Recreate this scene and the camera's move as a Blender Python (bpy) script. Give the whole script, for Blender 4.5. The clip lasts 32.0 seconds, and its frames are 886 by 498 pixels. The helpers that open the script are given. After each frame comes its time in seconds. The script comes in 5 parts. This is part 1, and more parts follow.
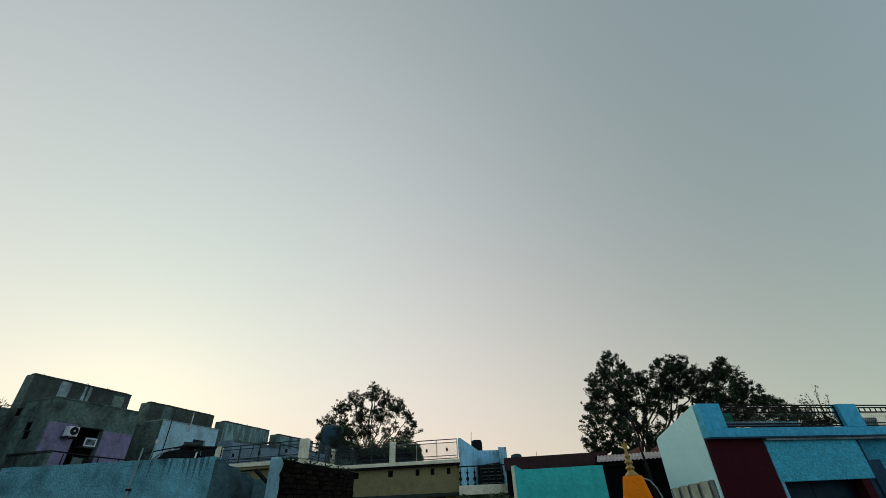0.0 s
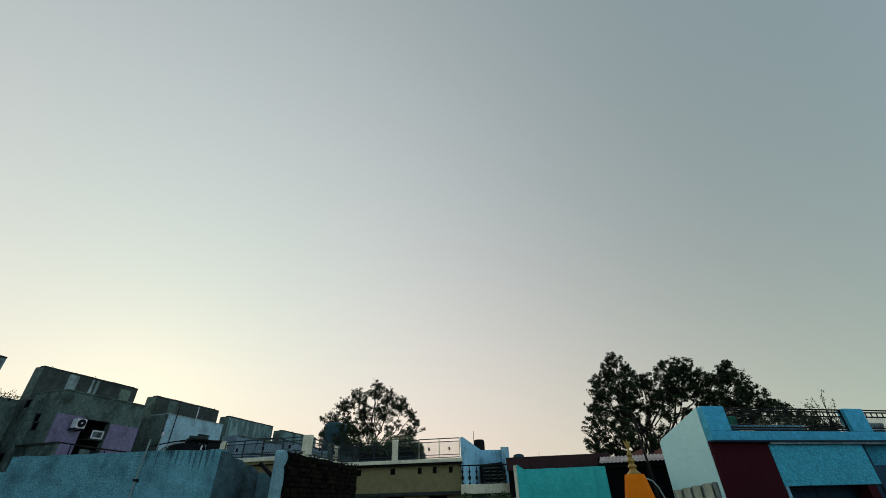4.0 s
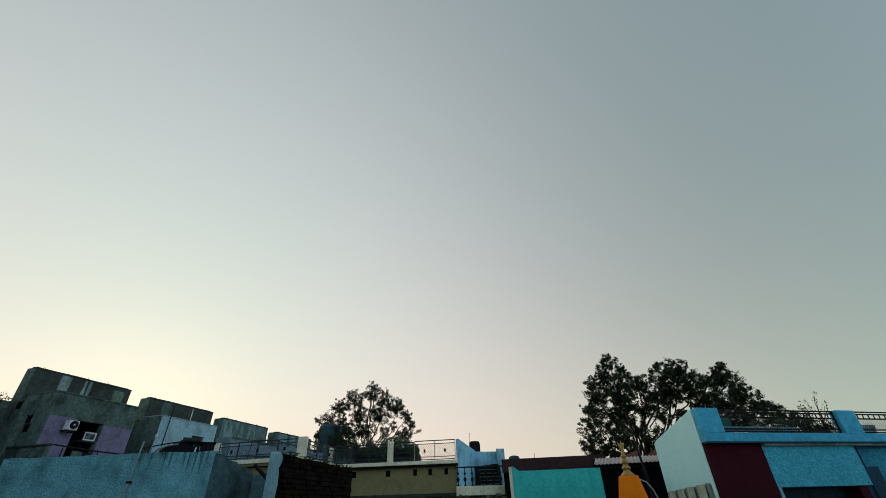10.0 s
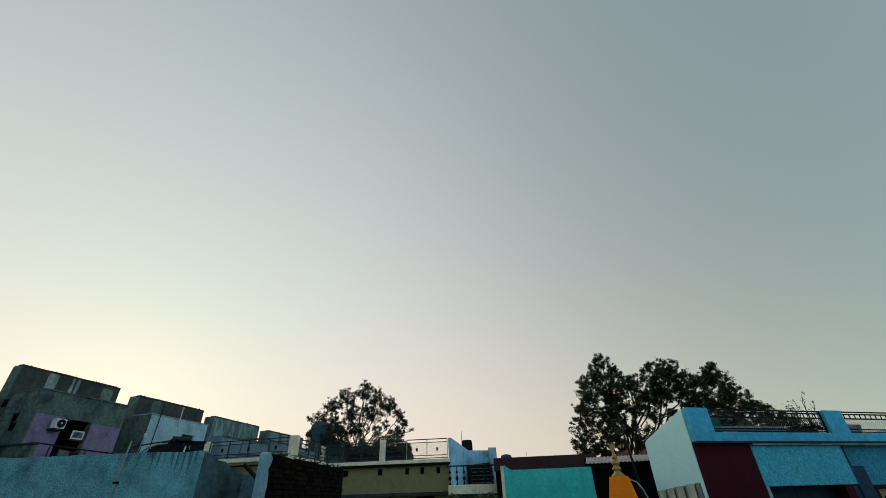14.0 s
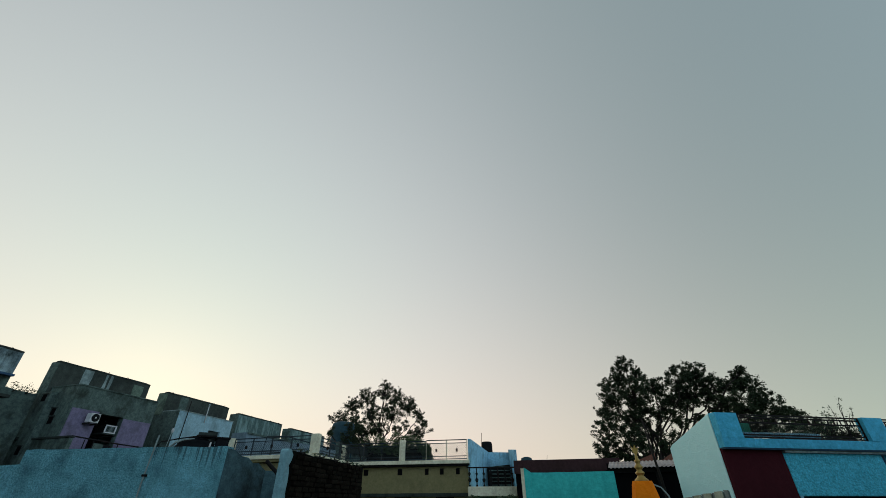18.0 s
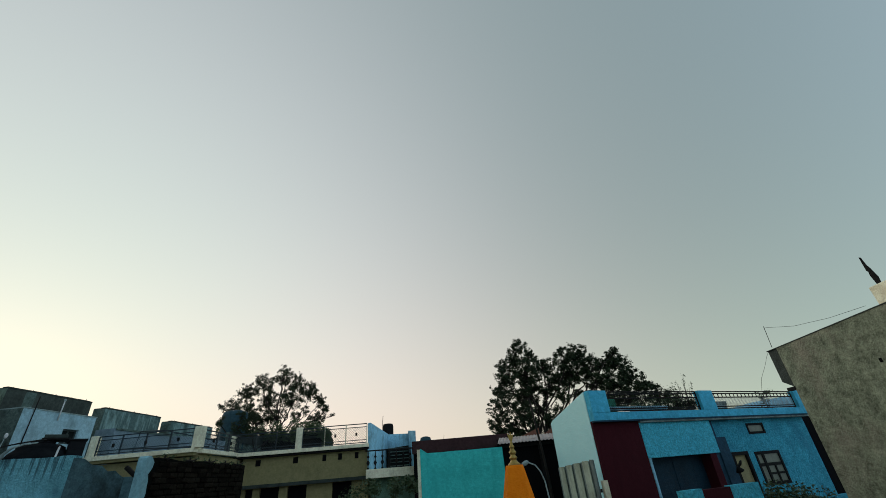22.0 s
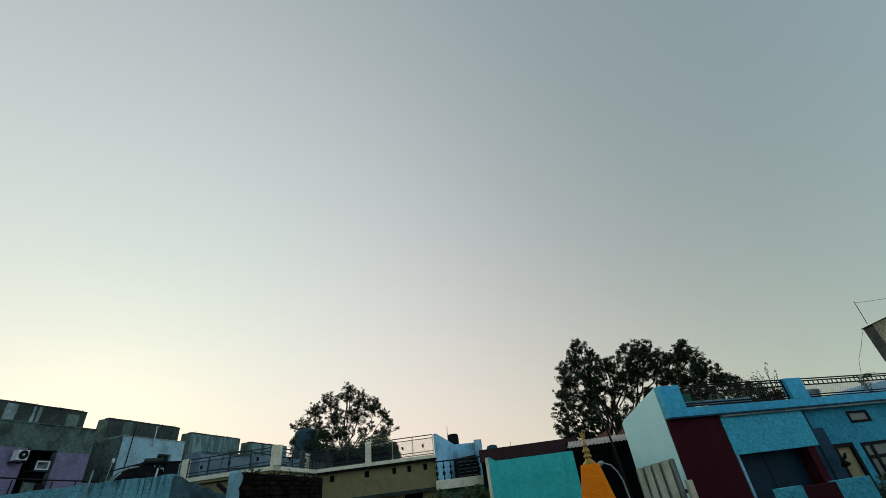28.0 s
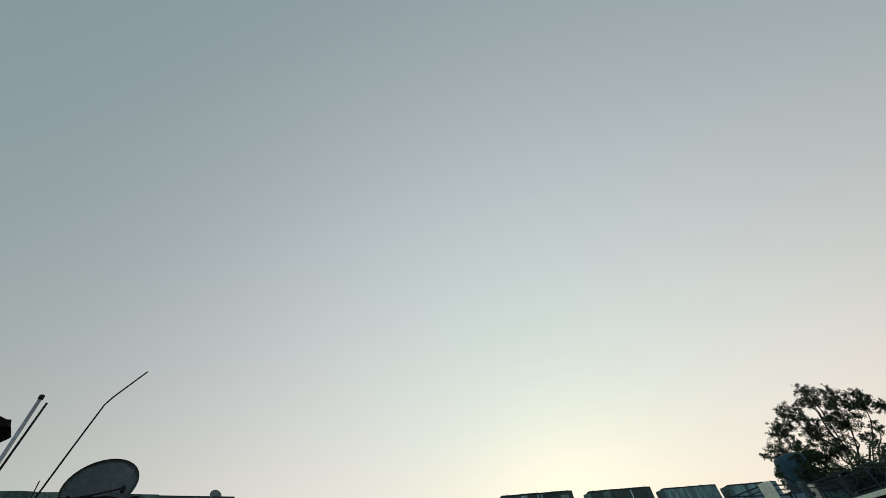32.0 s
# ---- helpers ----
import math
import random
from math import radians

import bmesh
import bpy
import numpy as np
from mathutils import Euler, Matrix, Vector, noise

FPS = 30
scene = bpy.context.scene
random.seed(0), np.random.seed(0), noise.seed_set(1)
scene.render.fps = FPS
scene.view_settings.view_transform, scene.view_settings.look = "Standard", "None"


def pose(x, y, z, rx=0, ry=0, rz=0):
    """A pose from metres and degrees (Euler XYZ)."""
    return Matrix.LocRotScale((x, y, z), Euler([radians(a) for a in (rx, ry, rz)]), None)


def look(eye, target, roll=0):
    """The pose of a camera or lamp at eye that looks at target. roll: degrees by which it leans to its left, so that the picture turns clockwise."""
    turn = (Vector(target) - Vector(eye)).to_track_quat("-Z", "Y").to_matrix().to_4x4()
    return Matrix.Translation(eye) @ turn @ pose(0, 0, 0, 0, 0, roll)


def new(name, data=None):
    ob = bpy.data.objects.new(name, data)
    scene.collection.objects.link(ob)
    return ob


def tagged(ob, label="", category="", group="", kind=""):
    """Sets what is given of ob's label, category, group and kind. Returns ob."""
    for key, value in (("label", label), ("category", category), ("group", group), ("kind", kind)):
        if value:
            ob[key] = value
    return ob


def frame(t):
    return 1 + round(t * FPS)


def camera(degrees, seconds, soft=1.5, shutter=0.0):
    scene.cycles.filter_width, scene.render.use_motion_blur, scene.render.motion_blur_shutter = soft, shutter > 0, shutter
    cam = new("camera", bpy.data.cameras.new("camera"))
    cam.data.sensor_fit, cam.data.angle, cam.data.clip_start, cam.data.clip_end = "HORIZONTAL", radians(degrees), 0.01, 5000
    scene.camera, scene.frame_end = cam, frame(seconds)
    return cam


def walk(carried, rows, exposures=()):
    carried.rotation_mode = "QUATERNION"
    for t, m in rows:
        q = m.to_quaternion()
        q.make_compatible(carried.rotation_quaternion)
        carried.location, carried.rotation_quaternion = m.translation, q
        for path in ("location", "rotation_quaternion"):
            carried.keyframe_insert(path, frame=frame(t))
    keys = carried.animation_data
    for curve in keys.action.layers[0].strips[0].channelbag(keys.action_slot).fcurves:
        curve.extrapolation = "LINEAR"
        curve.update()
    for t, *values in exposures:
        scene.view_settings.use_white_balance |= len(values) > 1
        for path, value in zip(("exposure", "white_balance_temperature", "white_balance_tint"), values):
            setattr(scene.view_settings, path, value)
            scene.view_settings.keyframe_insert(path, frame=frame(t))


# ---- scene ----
cam = camera(95.17, 32.0, 0.75)
PATH = [
    (0.0, -0.067, 0.031, 1.983, 122.29, 2.23, 1.17),
    (0.5, -0.073, 0.024, 1.975, 121.96, 2.00, 0.03),
    (1.0, -0.070, 0.018, 1.961, 122.29, 1.87, -0.28),
    (1.5, -0.073, 0.018, 1.957, 122.24, 1.63, 0.43),
    (2.0, -0.077, 0.028, 1.951, 122.22, 1.22, 1.24),
    (2.5, -0.069, 0.034, 1.949, 122.27, 1.23, 1.26),
    (3.0, -0.052, 0.042, 1.972, 122.18, 0.96, 2.65),
    (3.5, -0.071, 0.027, 1.949, 122.24, 1.42, 1.62),
    (5.5, -0.078, 0.008, 1.947, 122.13, 1.20, 1.13),
    (6.0, -0.079, 0.006, 1.949, 122.01, 0.71, 1.13),
    (6.5, -0.083, -0.006, 1.957, 122.15, 1.35, 0.46),
    (7.0, -0.087, -0.004, 1.949, 122.29, 1.57, 0.50),
    (7.5, -0.083, -0.000, 1.949, 122.41, 1.14, 0.45),
    (8.0, -0.073, -0.003, 1.949, 122.15, 1.54, 0.72),
    (8.5, -0.063, 0.006, 1.955, 122.13, 1.86, 0.18),
    (9.0, -0.046, 0.022, 1.970, 122.17, 1.41, 0.94),
    (9.5, -0.055, 0.006, 1.951, 122.47, 1.57, 0.75),
    (10.0, -0.070, 0.003, 1.945, 122.42, 1.40, 0.81),
    (10.5, -0.067, 0.009, 1.942, 122.41, 1.28, 0.65),
    (11.0, -0.065, 0.020, 1.952, 121.89, 1.47, -0.09),
    (11.5, -0.062, 0.022, 1.957, 121.74, 1.34, -0.12),
    (12.0, -0.062, 0.014, 1.956, 121.83, 1.04, 0.34),
    (12.5, -0.060, 0.012, 1.959, 121.84, 1.36, -0.01),
    (13.0, -0.060, 0.004, 1.962, 121.89, 1.17, 0.02),
    (13.5, -0.058, 0.002, 1.967, 122.41, 0.83, 0.58),
    (14.0, -0.058, 0.014, 1.966, 122.21, 1.46, -0.14),
    (14.5, -0.058, 0.012, 1.958, 122.05, 1.35, 0.24),
    (16.5, -0.062, 0.025, 1.963, 122.23, 0.01, 1.15),
    (17.0, -0.060, 0.028, 1.971, 122.26, -0.08, 0.91),
    (17.5, -0.047, 0.040, 1.964, 122.66, -0.24, 1.82),
    (18.0, -0.041, 0.040, 1.957, 122.38, 0.14, 2.26),
    (18.5, -0.042, 0.047, 1.961, 122.50, -0.09, 2.50),
    (19.0, -0.040, 0.043, 1.964, 122.55, -0.24, 2.18),
    (19.5, -0.045, 0.046, 1.967, 123.33, -0.70, 3.30),
    (20.0, -0.045, 0.026, 1.963, 123.63, -0.34, 4.87),
    (20.2, -0.020, 0.033, 1.978, 123.76, 0.01, 3.92),
    (20.5, 0.017, 0.042, 1.999, 123.52, 2.71, 0.13),
    (21.0, 0.074, 0.047, 2.039, 120.65, 4.29, -5.48),
    (21.5, 0.121, 0.034, 2.056, 120.32, 5.58, -8.19),
    (22.0, 0.137, 0.022, 2.077, 119.54, 4.29, -9.70),
    (22.5, 0.157, 0.028, 2.096, 120.48, 3.50, -9.61),
    (23.0, 0.164, 0.016, 2.100, 121.07, 4.30, -8.41),
    (23.5, 0.162, 0.006, 2.095, 121.32, 4.95, -6.40),
    (24.0, 0.151, 0.005, 2.074, 121.82, 5.44, -5.43),
    (24.5, 0.152, 0.004, 2.067, 122.16, 5.00, -5.81),
    (26.5, 0.113, 0.023, 2.049, 122.47, 6.98, -5.08),
    (27.0, 0.118, 0.024, 2.034, 122.55, 6.56, -5.12),
    (27.5, 0.127, 0.014, 2.013, 122.10, 6.77, -4.95),
    (28.0, 0.090, 0.010, 2.022, 121.49, 6.11, -1.13),
    (28.2, 0.084, 0.015, 2.049, 124.85, 3.54, 5.34),
    (28.5, 0.075, 0.022, 2.089, 123.34, 2.98, 14.73),
    (29.0, 0.041, 0.006, 2.104, 124.91, 3.45, 21.44),
    (29.2, 0.039, -0.005, 2.103, 125.23, 3.75, 22.51),
    (29.5, 0.041, -0.037, 2.098, 125.90, 0.62, 35.99),
    (29.8, 0.040, -0.061, 2.095, 124.12, -1.67, 53.20),
    (30.0, 0.043, -0.085, 2.091, 124.25, -0.83, 54.90),
    (30.5, 0.041, -0.071, 2.115, 127.65, 0.82, 54.05),
    (31.0, 0.048, -0.083, 2.136, 131.15, 3.08, 55.99),
    (31.5, 0.063, -0.101, 2.102, 135.07, 5.67, 56.11),
    (32.0, 0.084, -0.115, 2.088, 134.79, 8.50, 54.92),
]
walk(cam, [(t, pose(x, y, z, rx, ry, rz)) for t, x, y, z, rx, ry, rz in PATH], [(0, 0.09, 6460, 10.5), (20, 0.09, 6460, 10.5), (21.5, 0.17, 6440, 10), (28, 0.15, 6440, 10), (28.5, 0.1, 6460, 10), (29.2, 0.02, 6460, 10), (30.5, 0.03, 6460, 10), (31, 0.08, 6330, 10), (32, 0.1, 6360, 10)])

# ---- sky and sun: hazy evening, low sun behind the row of houses ----
SUN_AZ, SUN_EL = -38.0, 9.0
world = bpy.data.worlds.new("evening_sky")
scene.world = world
world.use_nodes = True
wn, wl = world.node_tree.nodes, world.node_tree.links
wn.clear()
sky = wn.new("ShaderNodeTexSky")
sky.sky_type = "NISHITA"
sky.sun_disc = False
sky.sun_elevation = radians(SUN_EL)
sky.sun_rotation = radians(SUN_AZ)
sky.altitude = 200
sky.air_density, sky.dust_density, sky.ozone_density = 1.0, 6.0, 1.0
# hazy air: an even veil, a broad brightening towards the sun, and a pale warm band along the horizon
_a, _e = radians(SUN_AZ), radians(SUN_EL)
SUN_DIR = Vector((math.sin(_a) * math.cos(_e), math.cos(_a) * math.cos(_e), math.sin(_e)))


def wmath(op, a, b=None):
    x = wn.new("ShaderNodeMath")
    x.operation = op
    for s, v in zip(x.inputs, (a, b)):
        if isinstance(v, (int, float)):
            s.default_value = v
        elif v is not None:
            wl.new(v, s)
    return x.outputs[0]


def wscale(color, factor, color_socket=None):
    x = wn.new("ShaderNodeVectorMath")
    x.operation = "SCALE"
    if color_socket is not None:
        wl.new(color_socket, x.inputs[0])
    else:
        x.inputs[0].default_value = color
    if isinstance(factor, (int, float)):
        x.inputs["Scale"].default_value = factor
    else:
        wl.new(factor, x.inputs["Scale"])
    return x.outputs[0]


def wadd(a, b):
    x = wn.new("ShaderNodeVectorMath")
    x.operation = "ADD"
    wl.new(a, x.inputs[0])
    wl.new(b, x.inputs[1])
    return x.outputs[0]


wco = wn.new("ShaderNodeTexCoord")
wdir = wn.new("ShaderNodeVectorMath")
wdir.operation = "NORMALIZE"
wl.new(wco.outputs["Generated"], wdir.inputs[0])
wdot = wn.new("ShaderNodeVectorMath")
wdot.operation = "DOT_PRODUCT"
wl.new(wdir.outputs[0], wdot.inputs[0])
wdot.inputs[1].default_value = SUN_DIR
wsep = wn.new("ShaderNodeSeparateXYZ")
wl.new(wdir.outputs[0], wsep.inputs[0])
lobe = wmath("POWER", wmath("MULTIPLY", wmath("ADD", wdot.outputs["Value"], 1.0), 0.5), 4.0)
band = wmath("POWER", 2.71828, wmath("MULTIPLY", wmath("MAXIMUM", wsep.outputs[2], 0.0), -4.2))
total = wadd(wscale((0.15, 0.213, 0.225), 1.0), wscale((0.473, 0.437, 0.448), lobe))
total = wadd(total, wscale((1.26, 0.69, 0.53), wmath("MULTIPLY", band, wmath("POWER", wmath("MULTIPLY", wmath("ADD", wdot.outputs["Value"], 1.0), 0.5), 3.0))))
total = wadd(total, wscale((0.172, 0.256, 0.108), band))
low = wmath("POWER", 2.71828, wmath("MULTIPLY", wmath("MAXIMUM", wsep.outputs[2], 0.0), -7.0))
# thick low haze dims and yellows the glow round the sun near the horizon
total = wadd(total, wscale((-1.113, -0.961, -0.794), wmath("MULTIPLY", low, lobe)))
away = wmath("POWER", wmath("MULTIPLY", wmath("SUBTRACT", 1.0, wdot.outputs["Value"]), 0.5), 4.0)
total = wadd(total, wscale((0.5, 0.62, 0.88), away))
total = wadd(total, wscale((-0.191, -0.054, -0.115), wmath("POWER", lobe, 4.0)))
total = wadd(total, wscale(None, 0.003, sky.outputs[0]))
background = wn.new("ShaderNodeBackground")
background.inputs["Strength"].default_value = 1.0
wout = wn.new("ShaderNodeOutputWorld")
wl.new(total, background.inputs["Color"])
wl.new(background.outputs[0], wout.inputs["Surface"])
sun = new("sun", bpy.data.lights.new("sun", "SUN"))
sun.data.energy, sun.data.angle, sun.data.color = 0.8, radians(12), (1.0, 0.95, 0.86)
sun.matrix_world = look(SUN_DIR * 300, (0, 0, 0))


# ---- materials ----
def material(name, color, rough=0.8, metal=0.0, stain=0.5, stain_color=None, grain=0.25, streak=0.5, bump=0.4, scale=1.0, piece=0.0, wear=0.6, drip=None, drip_color=(0.02, 0.024, 0.026), bands=0.0):
    """A weathered surface: fine grain, blotches, vertical run marks and relief, at real size."""
    stain_color = stain_color or tuple(min(0.05, 0.3 * v) for v in color)
    m = bpy.data.materials.new(name)
    m.use_nodes = True
    n, l = m.node_tree.nodes, m.node_tree.links
    bs = n["Principled BSDF"]
    bs.inputs["Roughness"].default_value = rough
    bs.inputs["Metallic"].default_value = metal
    bs.inputs["Specular IOR Level"].default_value = 0.5 if rough < 0.6 else 0.2 if max(color) > 0.03 else 0.03
    co = n.new("ShaderNodeTexCoord")

    def tex(sx, sy, sz, sc, det, lo, hi):
        mp = n.new("ShaderNodeMapping")
        mp.inputs["Scale"].default_value = (sx, sy, sz)
        t = n.new("ShaderNodeTexNoise")
        t.inputs["Scale"].default_value, t.inputs["Detail"].default_value, t.inputs["Roughness"].default_value = sc * scale, det, 0.65
        r = n.new("ShaderNodeMapRange")
        r.inputs[1].default_value, r.inputs[2].default_value = lo, hi
        l.new(co.outputs["Object"], mp.inputs[0])
        l.new(mp.outputs[0], t.inputs["Vector"])
        l.new(t.outputs[0], r.inputs[0])
        return r.outputs[0]

    def mix(a, b, fac, kind="MIX"):
        x = n.new("ShaderNodeMix")
        x.data_type, x.blend_type = "RGBA", kind
        for s, v in ((x.inputs[0], fac), (x.inputs[6], a), (x.inputs[7], b)):
            if isinstance(v, (int, float)):
                s.default_value = v
            elif isinstance(v, tuple):
                s.default_value = (*v[:3], 1)
            else:
                l.new(v, s)
        return x.outputs[2]

    def times(a, k):
        x = n.new("ShaderNodeMath")
        x.operation = "MULTIPLY"
        l.new(a, x.inputs[0])
        x.inputs[1].default_value = k
        return x.outputs[0]

    fine = tex(1, 1, 1, 38, 6, 0.35, 0.65)
    mott = tex(1, 1, 1, 9, 10, 0.36, 0.64)
    blot = tex(1, 1, 0.8, 1.5, 10, 0.48, 0.64)
    runs = tex(6, 6, 0.35, 1.3, 8, 0.55, 0.72)
    light = tuple(min(0.95, c * (1 + 0.42 * wear) + 0.02 * wear * min(1.0, max(color) * 5)) for c in color)
    dark = tuple(c * (1 - 0.4 * wear) for c in color)
    c = mix(dark, light, mott)
    c = mix(c, mix(dark, light, fine), min(0.9, grain * 1.6))
    if bands:
        # uneven upright bands where lime has washed down
        wash = mix((0.0, 0.0, 0.0), tex(1.6, 1.6, 0.12, 1.1, 5, 0.47, 0.56), tex(4, 4, 1.4, 1.6, 8, 0.36, 0.6))
        c = mix(c, tuple(min(0.9, 2.6 * v + 0.05) for v in color), times(wash, bands))
    if stain:
        c = mix(c, stain_color, times(blot, stain))
    if streak:
        c = mix(c, stain_color, times(runs, streak))
    if drip:
        # dark run marks hanging from the top edge, and pale lime bloom between them
        top, length, centre, width = drip
        sep = n.new("ShaderNodeSeparateXYZ")
        l.new(co.outputs["Object"], sep.inputs[0])
        hgt = n.new("ShaderNodeMapRange")
        hgt.inputs[1].default_value, hgt.inputs[2].default_value = top - length, top
        hgt.inputs[3].default_value, hgt.inputs[4].default_value = 0.0, 1.0
        l.new(sep.outputs[2], hgt.inputs[0])
        cols = tex(8, 8, 0.35, 2.2, 8, 0.47, 0.66)
        away_from = n.new("ShaderNodeMath")
        away_from.operation = "SUBTRACT"
        l.new(sep.outputs[0], away_from.inputs[0])
        away_from.inputs[1].default_value = centre
        size = n.new("ShaderNodeMath")
        size.operation = "ABSOLUTE"
        l.new(away_from.outputs[0], size.inputs[0])
        near_it = n.new("ShaderNodeMapRange")
        near_it.inputs[1].default_value, near_it.inputs[2].default_value = width * 0.7, width
        near_it.inputs[3].default_value, near_it.inputs[4].default_value = 1.0, 0.06
        l.new(size.outputs[0], near_it.inputs[0])
        part_of = near_it.outputs[0]
        mul = n.new("ShaderNodeMath")
        mul.operation = "MULTIPLY"
        l.new(cols, mul.inputs[0])
        l.new(hgt.outputs[0], mul.inputs[1])
        mul2 = n.new("ShaderNodeMath")
        mul2.operation = "MULTIPLY"
        l.new(mul.outputs[0], mul2.inputs[0])
        l.new(part_of, mul2.inputs[1])
        sharp = n.new("ShaderNodeMapRange")
        sharp.inputs[1].default_value, sharp.inputs[2].default_value = 0.12, 0.36
        l.new(mul2.outputs[0], sharp.inputs[0])
        c = mix(c, tuple(min(0.9, v * 1.8 + 0.05) for v in color), times(tex(1, 1, 1.2, 3.2, 8, 0.56, 0.7), 0.3))
        patch = n.new("ShaderNodeMath")
        patch.operation = "MULTIPLY"
        l.new(part_of, patch.inputs[0])
        l.new(tex(1, 1, 0.8, 2.0, 8, 0.38, 0.6), patch.inputs[1])
        c = mix(c, tuple(min(0.9, v * 1.7 + 0.05) for v in color), times(patch.outputs[0], 0.38))
        c = mix(c, drip_color, times(sharp.outputs[0], 0.65))
    if piece:
        oi = n.new("ShaderNodeObjectInfo")
        mr = n.new("ShaderNodeMapRange")
        mr.inputs[3].default_value, mr.inputs[4].default_value = 1 - piece, 1 + piece
        l.new(oi.outputs["Random"], mr.inputs[0])
        hs = n.new("ShaderNodeHueSaturation")
        l.new(mr.outputs[0], hs.inputs["Value"])
        l.new(c, hs.inputs["Color"])
        c = hs.outputs[0]
    l.new(c, bs.inputs["Base Color"])
    if bump:
        b = n.new("ShaderNodeBump")
        b.inputs["Strength"].default_value, b.inputs["Distance"].default_value = bump, 0.012
        l.new(fine, b.inputs["Height"])
        b2 = n.new("ShaderNodeBump")
        b2.inputs["Strength"].default_value, b2.inputs["Distance"].default_value = bump, 0.03
        l.new(tex(1, 1, 1, 6, 5, 0.2, 0.8), b2.inputs["Height"])
        l.new(b.outputs[0], b2.inputs["Normal"])
        l.new(b2.outputs[0], bs.inputs["Normal"])
    return m


CONCRETE = material("weathered_concrete", (0.092, 0.14, 0.125), stain=0.9, streak=0.25, wear=1.2, stain_color=(0.03, 0.04, 0.033))
CONCRETE_PALE = material("pale_streaked_concrete", (0.29, 0.38, 0.38), stain=0.7, streak=0.6, wear=0.8, stain_color=(0.09, 0.12, 0.115))
PARAPET_GREY = material("sooty_parapet_plaster", (0.058, 0.072, 0.063), stain=0.6, streak=0.3, wear=0.9)
CONCRETE_DARK = material("sooty_concrete", (0.036, 0.047, 0.042), stain=0.6, streak=0.5)
WHITEWASH = material("bluish_whitewash", (0.34, 0.54, 0.62), stain=0.5, streak=0.2, wear=0.6, stain_color=(0.09, 0.13, 0.15))
WASH_TEAL = material("faded_bluish_wash", (0.12, 0.25, 0.24), stain=1.0, streak=0.4, wear=1.0, stain_color=(0.022, 0.038, 0.036), bands=0.45, scale=0.8)
LILAC = material("lilac_paint", (0.205, 0.18, 0.29), stain=0.45, streak=0.15, wear=0.6)
NEAR_BLUE = material("blue_grey_wall_paint", (0.13, 0.385, 0.46), stain=0.75, streak=0.0, stain_color=(0.04, 0.115, 0.14), grain=0.45, wear=1.2, bump=0.8, scale=1.3, drip=(2.63, 0.36, -0.42, 0.75))
GREY_SIDE = material("grey_plaster", (0.055, 0.115, 0.13), stain=0.95, streak=0.1, wear=1.1, stain_color=(0.012, 0.02, 0.02))
CREAM = material("cream_paint", (0.92, 0.82, 0.58), stain=0.25, streak=0.25, stain_color=(0.14, 0.12, 0.08))
YELLOW = material("yellow_ochre_paint", (0.25, 0.22, 0.105), stain=0.35, streak=0.08, stain_color=(0.13, 0.11, 0.055), wear=0.4)
STAIR_BLUE = material("pale_blue_paint", (0.31, 0.62, 0.8), stain=0.5, streak=0.75, stain_color=(0.08, 0.14, 0.19), wear=0.5)
TEAL = material("teal_wall_paint", (0.05, 0.57, 0.55), stain=0.35, streak=0.15, stain_color=(0.02, 0.3, 0.31), wear=0.5)
MAROON_TIN = material("maroon_roof_edge", (0.05, 0.022, 0.024), stain=0.6, streak=0.3)
SKY_BLUE = material("bright_blue_stucco", (0.03, 0.32, 0.45), stain=0.4, streak=0.05, stain_color=(0.012, 0.11, 0.2), grain=0.45, bump=1.0, wear=1.2, scale=0.6)
FASCIA_BLUE = material("light_blue_stucco", (0.065, 0.49, 0.68), stain=0.2, streak=0.04, stain_color=(0.025, 0.24, 0.38), grain=0.45, bump=1.0, wear=1.1, scale=0.6)
PARAPET_BLUE = material("blue_parapet_paint", (0.06, 0.43, 0.64), stain=0.25, streak=0.12, stain_color=(0.02, 0.16, 0.28), wear=0.7)
SIDE_WHITE = material("pale_aqua_limewash", (0.6, 1.0, 1.0), stain=0.15, streak=0.1, stain_color=(0.35, 0.72, 0.78), wear=0.1)
MAROON = material("maroon_wall_paint", (0.05, 0.004, 0.009), stain=0.15, streak=0.15, rough=0.95, wear=0.3)
SHUTTER = material("dark_blue_steel_shutter", (0.004, 0.03, 0.052), rough=0.6, stain=0.3, streak=0.4)
NAVY = material("navy_paint", (0.012, 0.05, 0.085), stain=0.3, streak=0.2)
ROUGHCAST = material("roughcast_cement", (0.16, 0.185, 0.125), stain=0.7, streak=0.0, stain_color=(0.245, 0.22, 0.175), grain=0.25, bump=1.0, wear=1.7, scale=0.5)
GREEN_WALL = material("pale_green_plaster", (0.46, 0.62, 0.45), stain=0.55, streak=0.2, grain=0.8, wear=1.0, stain_color=(0.1, 0.17, 0.1))
BROWN = material("red_brown_wall_paint", (0.22, 0.1, 0.098), stain=0.3, streak=0.2, rough=0.75, grain=0.6, wear=0.9, stain_color=(0.08, 0.06, 0.055))
PALE_YELLOW = material("pale_yellow_paint", (1.0, 0.74, 0.38), stain=0.2, streak=0.15, wear=0.3)
PEACH = material("peach_trim_paint", (1.0, 0.55, 0.33), stain=0.12, streak=0.12, wear=0.3)
BALCONY_YELLOW = material("buff_balcony_paint", (0.52, 0.41, 0.19), stain=0.45, streak=0.2, stain_color=(0.16, 0.14, 0.07), wear=0.8)
BRICK = material("old_mossy_brick", (0.0125, 0.0098, 0.0075), stain=0.7, streak=0.3, piece=0.6, stain_color=(0.004, 0.0055, 0.003))
